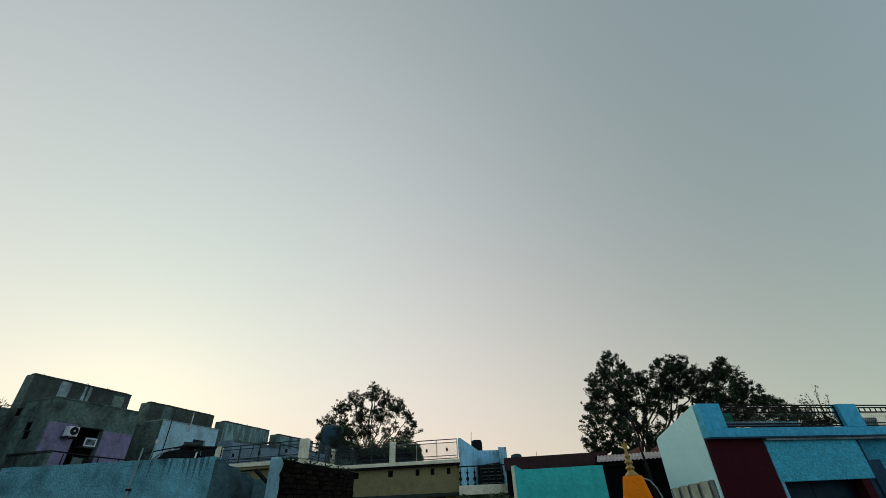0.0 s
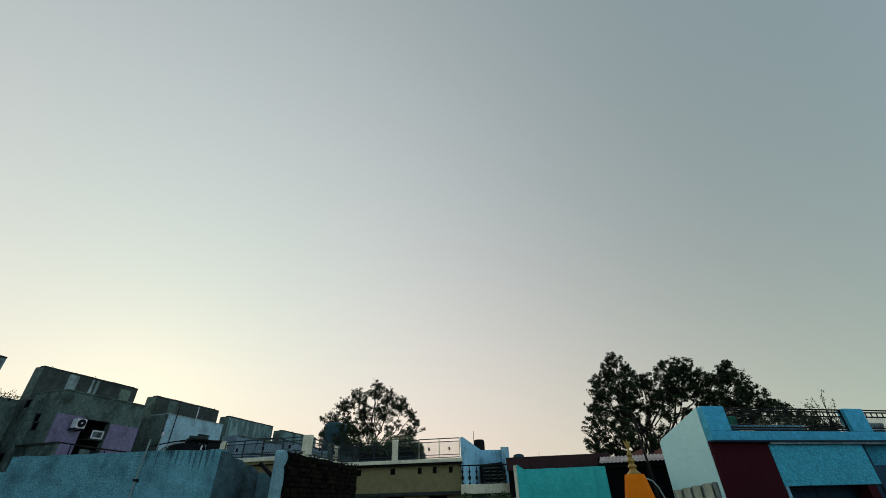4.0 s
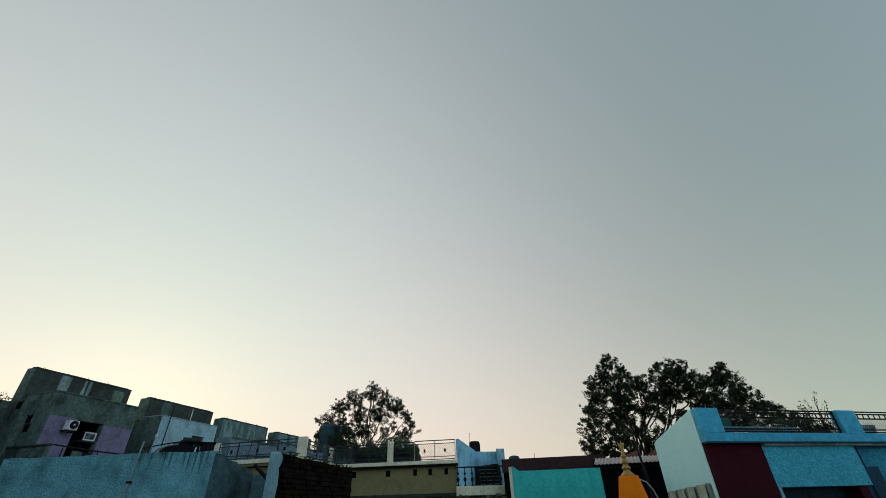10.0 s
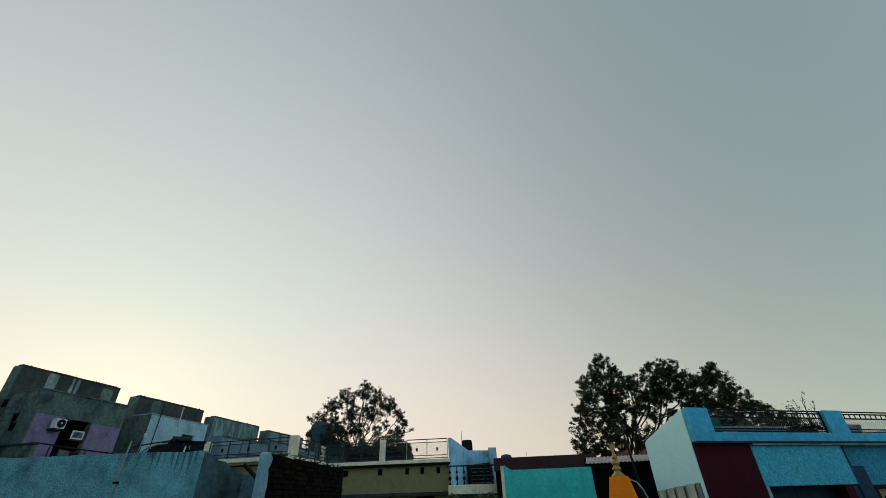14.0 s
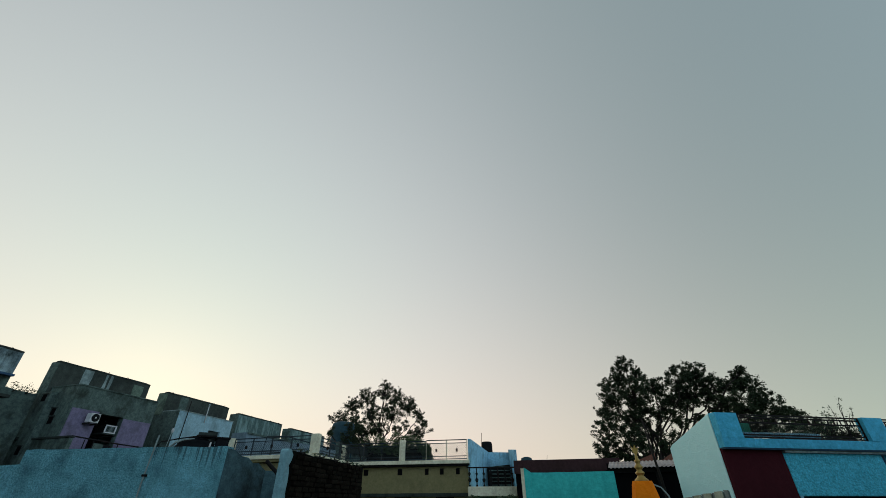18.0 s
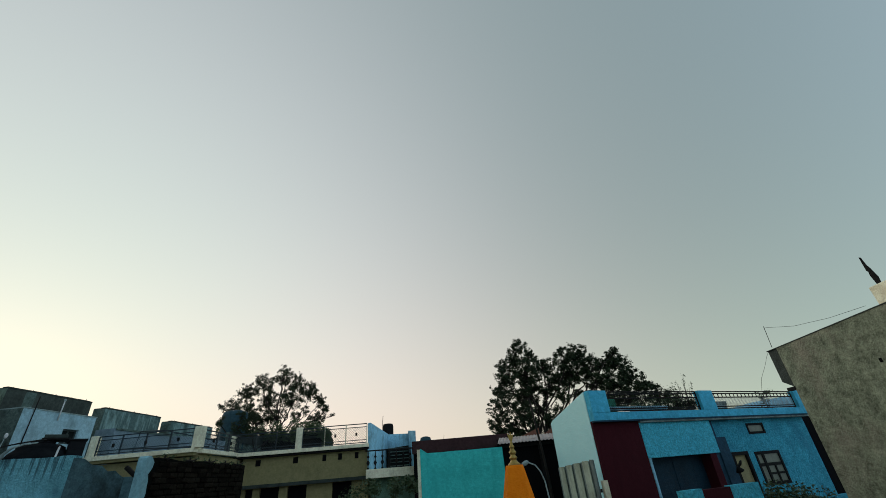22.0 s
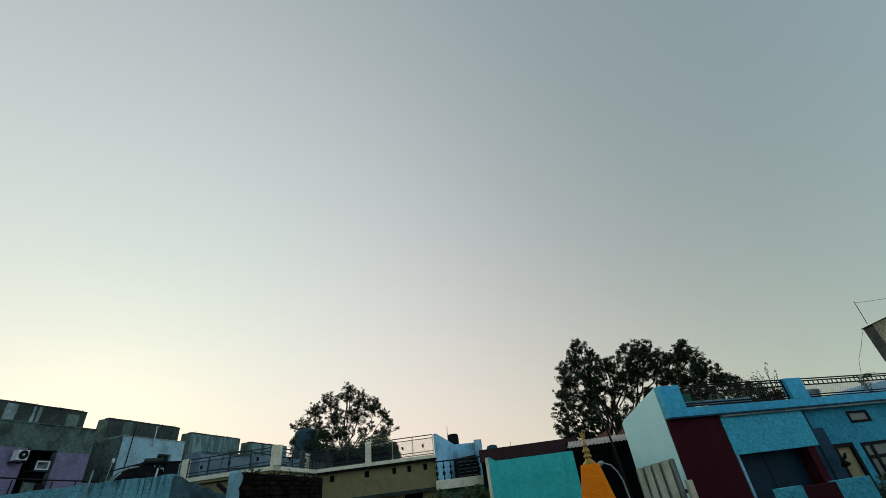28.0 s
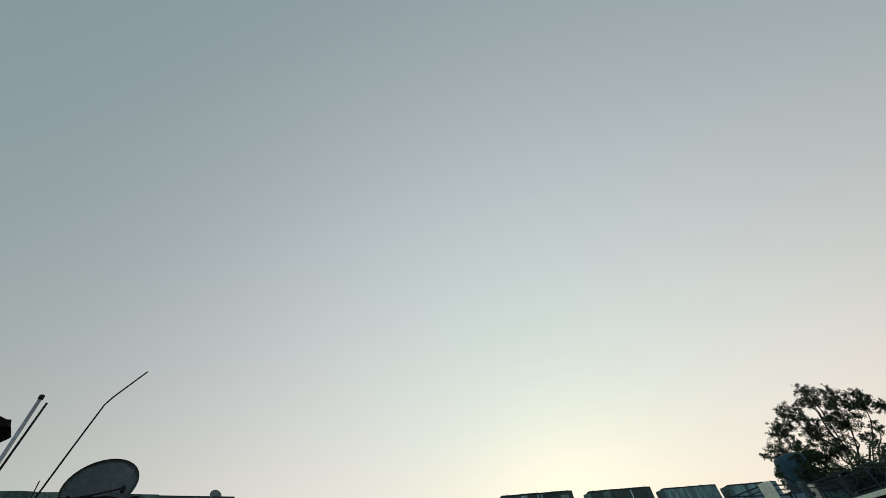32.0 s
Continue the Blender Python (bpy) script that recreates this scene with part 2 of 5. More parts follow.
BRICK_RED = material("bare_red_brick", (0.028, 0.0105, 0.007), stain=0.8, streak=0.1, piece=0.5, stain_color=(0.006, 0.005, 0.004), wear=0.9)
MORTAR = material("dark_mortar", (0.004, 0.005, 0.004), stain=0.5, streak=0.0)
IRON = material("black_iron", (0.018, 0.018, 0.018), rough=0.65, metal=0.1, stain=0.3, streak=0, bump=0.1, stain_color=(0.07, 0.035, 0.02), wear=0.3)
STEEL = material("galvanised_pipe", (0.33, 0.34, 0.35), rough=0.4, metal=0.7, stain=0.4, streak=0.2, bump=0.1)
TIN = material("corrugated_tin", (0.42, 0.365, 0.35), rough=0.55, metal=0.3, stain=0.5, streak=0.3, stain_color=(0.16, 0.08, 0.05))
DARK_WOOD = material("dark_painted_wood", (0.014, 0.014, 0.014), rough=0.6, stain=0.3, streak=0.2)
KHAKI = material("khaki_curtain", (0.30, 0.26, 0.13), stain=0.2, streak=0.3, bump=0.2)
PALE_PANE = material("frosted_pane", (0.115, 0.13, 0.09), rough=0.4, stain=0.5, streak=0.2, bump=0.05, stain_color=(0.03, 0.035, 0.025))
DARK_PANE = material("dusty_window_glass", (0.008, 0.011, 0.011), rough=0.6, stain=0.3, streak=0.3, bump=0.03, stain_color=(0.025, 0.032, 0.032))
# near-black that puts the shade of openings, gaps and covered walls into colour
SHADE_BLACK = material("shade_black", (0.006, 0.006, 0.007), rough=0.9, stain=0, streak=0, bump=0, wear=0)
ORANGE = material("saffron_paint", (1.0, 0.225, 0.0), rough=0.8, stain=0.2, streak=0.2, stain_color=(0.5, 0.12, 0.0), grain=0.15, wear=0.2)
BRASS = material("aged_brass", (0.34, 0.23, 0.06), rough=0.45, metal=0.7, stain=0.5, streak=0, bump=0.1, stain_color=(0.08, 0.045, 0.02))
PLASTIC_BLACK = material("black_plastic", (0.012, 0.013, 0.015), rough=0.75, stain=0.3, streak=0.2, bump=0.1, stain_color=(0.03, 0.03, 0.028))
TANK_BLUE = material("faded_blue_tank", (0.025, 0.065, 0.085), rough=0.8, stain=0.3, streak=0.3)
TANK_BLACK = material("dull_black_tank_plastic", (0.008, 0.009, 0.011), rough=0.8, stain=0.4, streak=0.2, bump=0.15, stain_color=(0.03, 0.034, 0.036))
TARP = material("black_tarpaulin", (0.005, 0.0055, 0.0065), rough=0.95, stain=0.3, streak=0.1, bump=0.6)
WHITE_PVC = material("white_painted_metal", (0.62, 0.64, 0.65), rough=0.5, stain=0.3, streak=0.3, bump=0.1)
DISH = material("grey_dish_paint", (0.1, 0.12, 0.12), rough=0.5, stain=0.4, streak=0.2, bump=0.1)
BARK = material("grey_brown_bark", (0.035, 0.029, 0.024), stain=0.5, streak=0.6, bump=1.0, scale=2)
LEAF = material("dark_green_leaf", (0.026, 0.042, 0.018), rough=0.6, stain=0.4, streak=0, bump=0, scale=0.5, stain_color=(0.015, 0.024, 0.009), wear=0.7)
LEAF_LIGHT = material("shrub_leaf", (0.045, 0.08, 0.025), rough=0.55, stain=0.3, streak=0, bump=0, stain_color=(0.03, 0.05, 0.015))
DIRT = material("dusty_ground", (0.16, 0.13, 0.10), stain=0.5, streak=0, scale=0.3)
STRIPE_PALE = material("faded_cream_sheet", (0.36, 0.43, 0.35), rough=0.7, stain=0.7, streak=0.5, stain_color=(0.13, 0.15, 0.1))
STRIPE_DARK = material("grey_green_sheet", (0.13, 0.18, 0.18), rough=0.6, stain=0.4, streak=0.5)
RUST_RED = material("rusty_red_sheet", (0.22, 0.09, 0.06), rough=0.7, stain=0.5, streak=0.5)
WINDOW_FRAME = material("weathered_grey_green_frame", (0.045, 0.062, 0.06), rough=0.7, stain=0.4, streak=0.2, bump=0.2)
RAIL_GREY = material("blue_grey_railing_paint", (0.028, 0.042, 0.052), rough=0.6, stain=0.4, streak=0.1, bump=0.1, stain_color=(0.04, 0.035, 0.03))
# stained green plaster, darkened to hold the shade under balconies
GREEN_SHADED = material("shaded_stained_green_plaster", (0.13, 0.24, 0.17), stain=0.6, streak=0.3, grain=0.6, wear=0.9, stain_color=(0.03, 0.06, 0.04))
WASHED = material("blue_washed_parapet_plaster", (0.24, 0.34, 0.38), stain=0.95, streak=0.7, wear=0.9, stain_color=(0.03, 0.045, 0.045), bands=0.5)
BANDED = material("streaked_parapet_plaster", (0.09, 0.15, 0.145), stain=0.5, streak=0.3, wear=0.9, stain_color=(0.03, 0.042, 0.038), bands=0.9)
MUD_MORTAR = material("brown_mud_mortar", (0.005, 0.004, 0.0035), stain=0.5, streak=0.0, wear=0.6)
PALE_BLUE_WALL = material("pale_blue_grey_wall_paint", (0.2, 0.29, 0.35), stain=0.45, streak=0.2, wear=0.6, stain_color=(0.07, 0.1, 0.11))
LIME_STAINED = material("lime_stained_greenish_plaster", (0.15, 0.215, 0.165), stain=0.8, streak=0.55, wear=1.0, stain_color=(0.03, 0.042, 0.032))
POST_BLUE = material("blue_washed_post_plaster", (0.2, 0.39, 0.45), stain=0.5, streak=0.2, wear=0.7, stain_color=(0.07, 0.12, 0.13))
LEDGE_BLUE = material("dark_blue_ledge_paint", (0.04, 0.1, 0.19), stain=0.3, streak=0.1)
GREEN_NET = material("green_shade_net", (0.03, 0.22, 0.14), rough=0.8, stain=0.2, streak=0.1)


# ---- mesh helpers ----
def link_mesh(name, bm, mat, parent=None, label=""):
    me = bpy.data.meshes.new(name)
    bm.normal_update()
    bm.to_mesh(me)
    bm.free()
    me.materials.append(mat)
    ob = new(name, me)
    if parent:
        ob.parent = parent
    if label:
        ob["label"] = label
    return ob


def part(name, bm, mat, parent, label=""):
    return link_mesh(name, bm, mat, parent, label)


def thing(name, m, label, category, group="", kind=""):
    e = new(name)
    e.matrix_world = m
    return tagged(e, label, category, group, kind)


def box(x0, x1, y0, y1, z0, z1, bev=0.0, bm=None):
    bm = bm or bmesh.new()
    r = bmesh.ops.create_cube(bm, size=1)
    bmesh.ops.scale(bm, vec=(x1 - x0, y1 - y0, z1 - z0), verts=r["verts"])
    bmesh.ops.translate(bm, vec=((x0 + x1) / 2, (y0 + y1) / 2, (z0 + z1) / 2), verts=r["verts"])
    if bev:
        ed = list({e for v in r["verts"] for e in v.link_edges})
        bmesh.ops.bevel(bm, geom=ed, offset=bev, segments=2, affect="EDGES", profile=0.5)
    return bm


def wall_mesh(x0, x1, y0, y1, z0, z1, holes=()):
    """A wall with openings through it; holes are (x0, x1, z0, z1)."""
    bm = bmesh.new()
    xs = sorted({x0, x1, *[h[0] for h in holes], *[h[1] for h in holes]})
    zs = sorted({z0, z1, *[h[2] for h in holes], *[h[3] for h in holes]})

    def solid(i, k):
        if not (0 <= i < len(xs) - 1 and 0 <= k < len(zs) - 1):
            return False
        cx, cz = (xs[i] + xs[i + 1]) / 2, (zs[k] + zs[k + 1]) / 2
        return not any(h[0] < cx < h[1] and h[2] < cz < h[3] for h in holes)

    def quad(*p):
        bm.faces.new([bm.verts.new(q) for q in p])

    for i in range(len(xs) - 1):
        for k in range(len(zs) - 1):
            if not solid(i, k):
                continue
            a, b, c, d = xs[i], xs[i + 1], zs[k], zs[k + 1]
            quad((a, y0, c), (b, y0, c), (b, y0, d), (a, y0, d))
            quad((a, y1, c), (a, y1, d), (b, y1, d), (b, y1, c))
            if not solid(i - 1, k):
                quad((a, y0, c), (a, y0, d), (a, y1, d), (a, y1, c))
            if not solid(i + 1, k):
                quad((b, y0, c), (b, y1, c), (b, y1, d), (b, y0, d))
            if not solid(i, k - 1):
                quad((a, y0, c), (a, y1, c), (b, y1, c), (b, y0, c))
            if not solid(i, k + 1):
                quad((a, y0, d), (b, y0, d), (b, y1, d), (a, y1, d))
    bmesh.ops.remove_doubles(bm, verts=bm.verts, dist=0.0005)
    return bm


def rough_top(bm, z, amount, step=0.25, seed=0):
    """Cut a box along x and make its top edge uneven."""
    xs = [v.co.x for v in bm.verts]
    x = min(xs) + step
    while x < max(xs) - 0.02:
        g = bm.verts[:] + bm.edges[:] + bm.faces[:]
        bmesh.ops.bisect_plane(bm, geom=g, plane_co=(x, 0, 0), plane_no=(1, 0, 0))
        x += step
    for v in bm.verts:
        if v.co.z > z - 0.01:
            v.co.z += amount * (noise.noise((v.co.x * 2.3 + seed, v.co.y * 0.4, seed)) + 0.5 * noise.noise((v.co.x * 7 + seed, 0, 3)))
    return bm


def tube(points, r, sides=8, bm=None, r_end=None):
    """A round bar along points."""
    bm = bm or bmesh.new()
    pts = [Vector(p) for p in points]
    rings = []
    up = Vector((0.31, 0.17, 0.93)).normalized()
    for i, p in enumerate(pts):
        d = (pts[min(i + 1, len(pts) - 1)] - pts[max(i - 1, 0)]).normalized()
        s = d.cross(up)
        if s.length < 0.05:
            s = d.cross(Vector((1, 0, 0)))
        s.normalize()
        t = s.cross(d)
        rr = r if r_end is None else r + (r_end - r) * i / (len(pts) - 1)
        rings.append([bm.verts.new(p + (s * math.cos(a) + t * math.sin(a)) * rr) for a in [2 * math.pi * k / sides for k in range(sides)]])
    for a, b in zip(rings, rings[1:]):
        for k in range(sides):
            f = bm.faces.new([a[k], a[(k + 1) % sides], b[(k + 1) % sides], b[k]])
            f.smooth = True
    bm.faces.new(rings[0][::-1])
    bm.faces.new(rings[-1])
    return bm


def lathe(profile, sides=20, bm=None, x=0, y=0, flat=False):
    """A turned shape from (radius, height) pairs."""
    bm = bm or bmesh.new()
    rings = []
    for r, z in profile:
        rings.append([bm.verts.new((x + r * math.cos(2 * math.pi * k / sides), y + r * math.sin(2 * math.pi * k / sides), z)) for k in range(sides)])
    for a, b in zip(rings, rings[1:]):
        for k in range(sides):
            f = bm.faces.new([a[k], a[(k + 1) % sides], b[(k + 1) % sides], b[k]])
            f.smooth = not flat
    bm.faces.new(rings[0][::-1])
    bm.faces.new(rings[-1])
    return bm


def prism(outline, y0, y1, bm=None):
    """A slab whose front is the outline in x and z."""
    bm = bm or bmesh.new()
    a = [bm.verts.new((x, y0, z)) for x, z in outline]
    b = [bm.verts.new((x, y1, z)) for x, z in outline]
    bm.faces.new(a)
    bm.faces.new(b[::-1])
    for i in range(len(a)):
        j = (i + 1) % len(a)
        bm.faces.new([a[j], a[i], b[i], b[j]])
    bmesh.ops.recalc_face_normals(bm, faces=bm.faces)
    return bm


def window_unit(parent, x0, x1, y, z0, z1, mulls=1, trans=(), frame_mat=None, pane_mat=None, w=0.06, name="window"):
    """A window set in its opening: frame, bars and panes."""
    frame_mat, pane_mat = frame_mat or DARK_WOOD, pane_mat or PALE_PANE
    win = new(name)
    win.parent = parent
    bm = wall_mesh(x0, x1, y, y + 0.07, z0, z1, [(x0 + w, x1 - w, z0 + w, z1 - w)])
    part("frame", bm, frame_mat, win)
    xs = [x0 + w + (x1 - x0 - 2 * w) * i / (mulls + 1) for i in range(mulls + 2)]
    zs = [z0 + w, *[z0 + (z1 - z0) * t for t in trans], z1 - w]
    for x in xs[1:-1]:
        part("mullion", box(x - w / 2, x + w / 2, y + 0.01, y + 0.06, z0 + w, z1 - w), frame_mat, win)
    for z in zs[1:-1]:
        part("transom", box(x0 + w, x1 - w, y + 0.014, y + 0.056, z - w / 2, z + w / 2), frame_mat, win)
    for a, b in zip(xs, xs[1:]):
        for c, d in zip(zs, zs[1:]):
            part("pane", box(a, b, y + 0.03, y + 0.036, c, d), pane_mat, win)
    return win


def put(ob, m):
    ob.matrix_local = m
    return ob


# ---- ground ----
bm = bmesh.new()
bmesh.ops.create_grid(bm, x_segments=60, y_segments=60, size=1500)
tagged(link_mesh("ground", bm, DIRT), "dusty bare earth ground between the houses", "ground", kind="structure")

# ---- the row of two-storey houses ----
ROW = pose(-16.149, 4.631, 0, 0, 0, 74)
GROUP_ROW = "row of flat-roofed houses"


def shell(e, x0, x1, ztop, mat, holes=(), y0=0.0, depth=8.0, room=True, side=None):
    """Front wall with openings, side and rear walls, roof slab, and the dark room behind the openings."""
    part("front_wall", wall_mesh(x0, x1, y0, y0 + 0.22, 0, ztop, holes), mat, e)
    part("side_wall", box(x0, x0 + 0.2, y0 + 0.22, y0 + depth, 0, ztop - 0.004), side or mat, e)
    part("side_wall", box(x1 - 0.2, x1, y0 + 0.22, y0 + depth, 0, ztop - 0.004), side or mat, e)
    part("rear_wall", box(x0, x1, y0 + depth, y0 + depth + 0.2, 0, ztop - 0.006), mat, e)
    part("roof", box(x0 + 0.2, x1 - 0.2, y0 + 0.22, y0 + depth, ztop - 0.3, ztop - 0.15), CONCRETE_DARK, e)
    if room:
        part("floor_slab", box(x0 + 0.2, x1 - 0.2, y0 + 0.22, y0 + depth, ztop - 3.1, ztop - 2.95), CONCRETE_DARK, e)


def ragged_patch(x0, x1, y, z0, z1, seed):
    """A thin skin of plaster that hangs from the wall top, with uneven sides and a torn lower edge."""
    rnd = random.Random(seed)
    n = max(3, int((x1 - x0) / 0.09))
    out = [(x0 + (x1 - x0) * i / n + rnd.uniform(-0.02, 0.02), z0 + rnd.uniform(-0.03, 0.16)) for i in range(n + 1)]
    out += [(x1 + rnd.uniform(-0.02, 0.02), z0 + (z1 - z0) * t) for t in (0.35, 0.7)]
    out += [(x1, z1), (x0, z1)]
    out += [(x0 + rnd.uniform(-0.02, 0.02), z0 + (z1 - z0) * t) for t in (0.7, 0.35)]
    return prism(out, y - 0.006, y + 0.01)


def parapet(e, x0, x1, z0, z1, mat, y0=-0.16, y1=0.06, ret=0.45, patches=(), patch_mat=None, seed=0, rods=5, end_mat=None, end_low=0.5):
    """The upstand of the rear block: front slab with torn plaster, returns at both ends, tarred coping and rods left in it."""
    rnd = random.Random(seed)
    k = 11
    out = [(x0, z0), (x1, z0), (x1, z1 - 0.02)] + [(x1 + (x0 - x1) * i / k, z1 + rnd.uniform(-0.015, 0.012)) for i in range(1, k)] + [(x0, z1)]
    p = part("parapet", prism(out, y0, y1), mat, e, "stained roof parapet block")
    for a, b in patches:
        part("plaster_patch", ragged_patch(a, b, y0, z0 + (z1 - z0) * 0.22, z1 - 0.06, seed * 31 + int(a * 10)), patch_mat or CONCRETE_PALE, p)
    part("parapet_end", rough_top(box(x0, x0 + 0.18, y1, y0 + ret, z0 - end_low, z1 - 0.005), z1 - 0.005, 0.01, 0.09, seed), end_mat or CONCRETE, p)
    part("end_facing", box(x0 - 0.012, x0 - 0.002, y0 + 0.01, y0 + ret, z0 - end_low, z1 - 0.05), end_mat or CONCRETE, p)
    part("parapet_end", box(x1 - 0.18, x1, y1, y0 + ret, z0 - end_low, z1 - 0.03), mat, p)
    coping = [(x0 - 0.015, z1 - 0.045)] + [(x0 + (x1 - x0) * i / k, z1 - 0.045 + rnd.uniform(-0.012, 0.006)) for i in range(1, k)] + [(x1, z1 - 0.05), (x1, z1 - 0.005)]
    coping += [(x1 + (x0 - x1) * i / k, z1 + rnd.uniform(0.006, 0.02)) for i in range(1, k)] + [(x0 - 0.015, z1 + 0.012)]
    part("coping", prism(coping, y0 - 0.012, y1 + 0.01), CONCRETE_DARK, p)
    for i in range(rods):
        x = x0 + 0.3 + (x1 - x0 - 0.5) * i / max(1, rods - 1) + rnd.uniform(-0.1, 0.1)
        h = rnd.uniform(0.05, 0.1)
        g = rnd.choice((-1, 1)) * 0.05
        ym = (y0 + y1) / 2
        part("reinforcing_rod", tube([(x, ym, z1 - 0.05), (x, ym, z1 + h * 0.7), (x + g, ym, z1 + h)], 0.008, 5), IRON, p)
    return p


def rear_block(e, x0, x1, y, z, mat):
    """The taller block behind the front rooms: wall under the parapet, flanks and roof."""
    part("rear_block_wall", box(x0, x1, y, y + 0.2, 0, z), mat, e)
    part("rear_flank", box(x0, x0 + 0.2, y + 0.2, y + 6.5, 0, z - 0.02), mat, e)
    part("rear_flank", box(x1 - 0.2, x1, y + 0.2, y + 6.5, 0, z - 0.02), mat, e)
    part("rear_roof", box(x0 + 0.2, x1 - 0.2, y + 0.2, y + 6.5, z - 0.25, z - 0.1), CONCRETE_DARK, e)


def bar_rail(e, x0, x1, y, z0, z1, n_bars=0, rails=2, r=0.018, name="railing", mat=None):
    mat = mat or IRON
    g = new(name)
    g.parent = e
    for i in range(rails):
        z = z0 + (z1 - z0) * (i / (rails - 1) if rails > 1 else 1)
        part("rail", tube([(x0, y, z), (x1, y, z)], r, 6), mat, g)
    for i in range(n_bars):
        x = x0 + (x1 - x0) * (i + 0.5) / n_bars
        part("baluster", tube([(x, y, z0), (x, y, z1)], r * 0.7, 5), mat, g)
    for x in (x0, x1):
        part("upright", tube([(x, y, z0 - 0.12), (x, y, z1)], r, 6), mat, g)
    return g


# house at the end of the row, with the long buff balcony
e = thing("row_house", ROW, "weathered bluish-grey concrete house with tall windows and a buff balcony", "house", GROUP_ROW)
shell(e, -2.0, 0.77, 6.12, WASH_TEAL, [(-1.25, -0.42, 4.05, 5.84)])
part("upper_band", box(-1.05, 0.77, -0.03, 0.2, 6.12, 6.44), PARAPET_GREY, e)
part("upper_band", prism([(-3.6, 6.05), (-1.05, 6.05), (-1.05, 6.78), (-3.6, 6.98)], -0.1, 0.2), PARAPET_GREY, e)
part("recess_wall", wall_mesh(-3.6, -2.0, 0.9, 1.1, 0, 6.12, [(-3.2, -2.25, 3.7, 5.7)]), WASH_TEAL, e)
window_unit(e, -3.2, -2.25, 0.98, 3.7, 5.7, 1, (0.7,), WINDOW_FRAME, DARK_PANE)
part("roof", box(-3.6, -2.0, 0.2, 1.1, 6.12, 6.25), CONCRETE_DARK, e)
window_unit(e, -1.25, -0.42, 0.14, 4.05, 5.5, 1, (0.42, 0.78), WINDOW_FRAME, DARK_PANE)
# the recess above the window is a board with its shade painted dark
part("window_head", box(-1.25, -0.42, 0.1, 0.2, 5.504, 5.84), CONCRETE_DARK, e, "dark board in place of the shaded recess above the window")
bal = part("balcony", rough_top(box(-2.5, 2.52, -1.0, -0.88, 3.62, 4.18), 4.18, 0.012, 0.4, 3), BALCONY_YELLOW, e, "buff-painted balcony front with flaking paint")
part("balcony_floor", box(-2.5, 2.52, -0.88, -0.004, 3.68, 3.8), BALCONY_YELLOW, bal)
part("balcony_end", box(-2.5, -2.38, -0.88, -0.004, 3.8, 4.13), BALCONY_YELLOW, bal)
part("balcony_end", box(2.4, 2.52, -0.88, 0.3, 3.8, 4.1), BALCONY_YELLOW, bal)
part("balcony_post", box(-2.4, -2.1, -0.98, -0.85, 4.0, 4.68, 0.015), WASH_TEAL, e)
part("balcony_post", box(0.8, 1.1, -0.98, -0.85, 4.1, 4.5, 0.015), WHITEWASH, e)
part("hand_rail", tube([(-1.85, -0.93, 4.5), (0.85, -0.93, 4.42)], 0.022, 6), IRON, e)
part("pipe_bracket", tube([(-0.95, -0.9, 4.14), (-0.9, -0.9, 4.3), (-0.45, -0.9, 4.28), (-0.42, -0.9, 4.13)], 0.015, 5), IRON, e)
# one wall in two greens: shaded below the balcony, lit on the column
part("lower_wall", box(-3.6, 1.85, -0.05, -0.006, 0, 3.676), GREEN_SHADED, e)
part("corner_column", box(1.86, 2.35, -0.07, -0.006, 0, 3.676, 0.01), GREEN_WALL, e, "plastered corner column, light on its front put into a paler colour")
part("satellite_dish", lathe([(0.02, 0), (0.14, 0.03), (0.2, 0.08), (0.19, 0.085), (0.02, 0.02)], 16), DISH, e).matrix_local = pose(-1.68, 0.02, 6.84, 70, 0, 30)

# the neighbour with the deep eave
E2 = pose(-16.45, 3.57, 0, 0, 0, 91.3)
e = thing("row_house", E2, "pale green plastered house under a deep dark eave", "house", GROUP_ROW)
part("front_wall", wall_mesh(-9.0, -2.2, 1.9, 2.1, 0, 6.17, [(-4.0, -3.0, 3.4, 5.2)]), GREEN_WALL, e)
part("window_shutter", box(-4.0, -3.0, 2.0, 2.05, 3.4, 5.2), DARK_WOOD, e)
part("parapet", rough_top(box(-9.0, -2.2, -0.2, 0.0, 6.38, 6.76), 6.76, 0.02, 0.4, 5), CONCRETE, e)
# eave in near-black: deep shade under the overhang is put into its colour
part("eave", box(-9.0, -2.2, -0.16, 2.1, 6.18, 6.378), TARP, e)
part("roof", box(-9.0, -2.55, 0.0, 1.0, 6.5, 6.6), CONCRETE_DARK, e)
part("side_wall", box(-9.0, -8.8, 2.1, 8.0, 0, 6.17), CONCRETE, e)
part("rear_wall", box(-9.0, -2.2, 8.0, 8.2, 0, 6.0), CONCRETE, e)
part("roof", box(-9.0, -2.2, 2.104, 8.0, 6.18, 6.3), CONCRETE_DARK, e)
# the beam's black also holds the shade below the eave
thatch = part("eave_beam", prism([(-6.3, 6.376), (-6.3, 6.2), (-6.1, 5.95), (-5.75, 5.68), (-5.2, 5.56), (-4.6, 5.48), (-2.7, 5.5), (-2.7, 6.376)], -0.24, 0.95), TARP, e, "dark beam hung with ragged thatch, the eave's shade in its colour")
rnd = random.Random(17)
bm = bmesh.new()
for k in range(900):
    u = rnd.random() ** 1.2
    px, pz = -6.28 + 0.95 * u + rnd.uniform(-0.08, 0.08), 6.62 - 0.88 * u + rnd.uniform(-0.22, 0.1)
    py = rnd.uniform(-0.32, 0.1)
    L = rnd.uniform(0.1, 0.3)
    a_ = rnd.uniform(-2.9, -0.9)
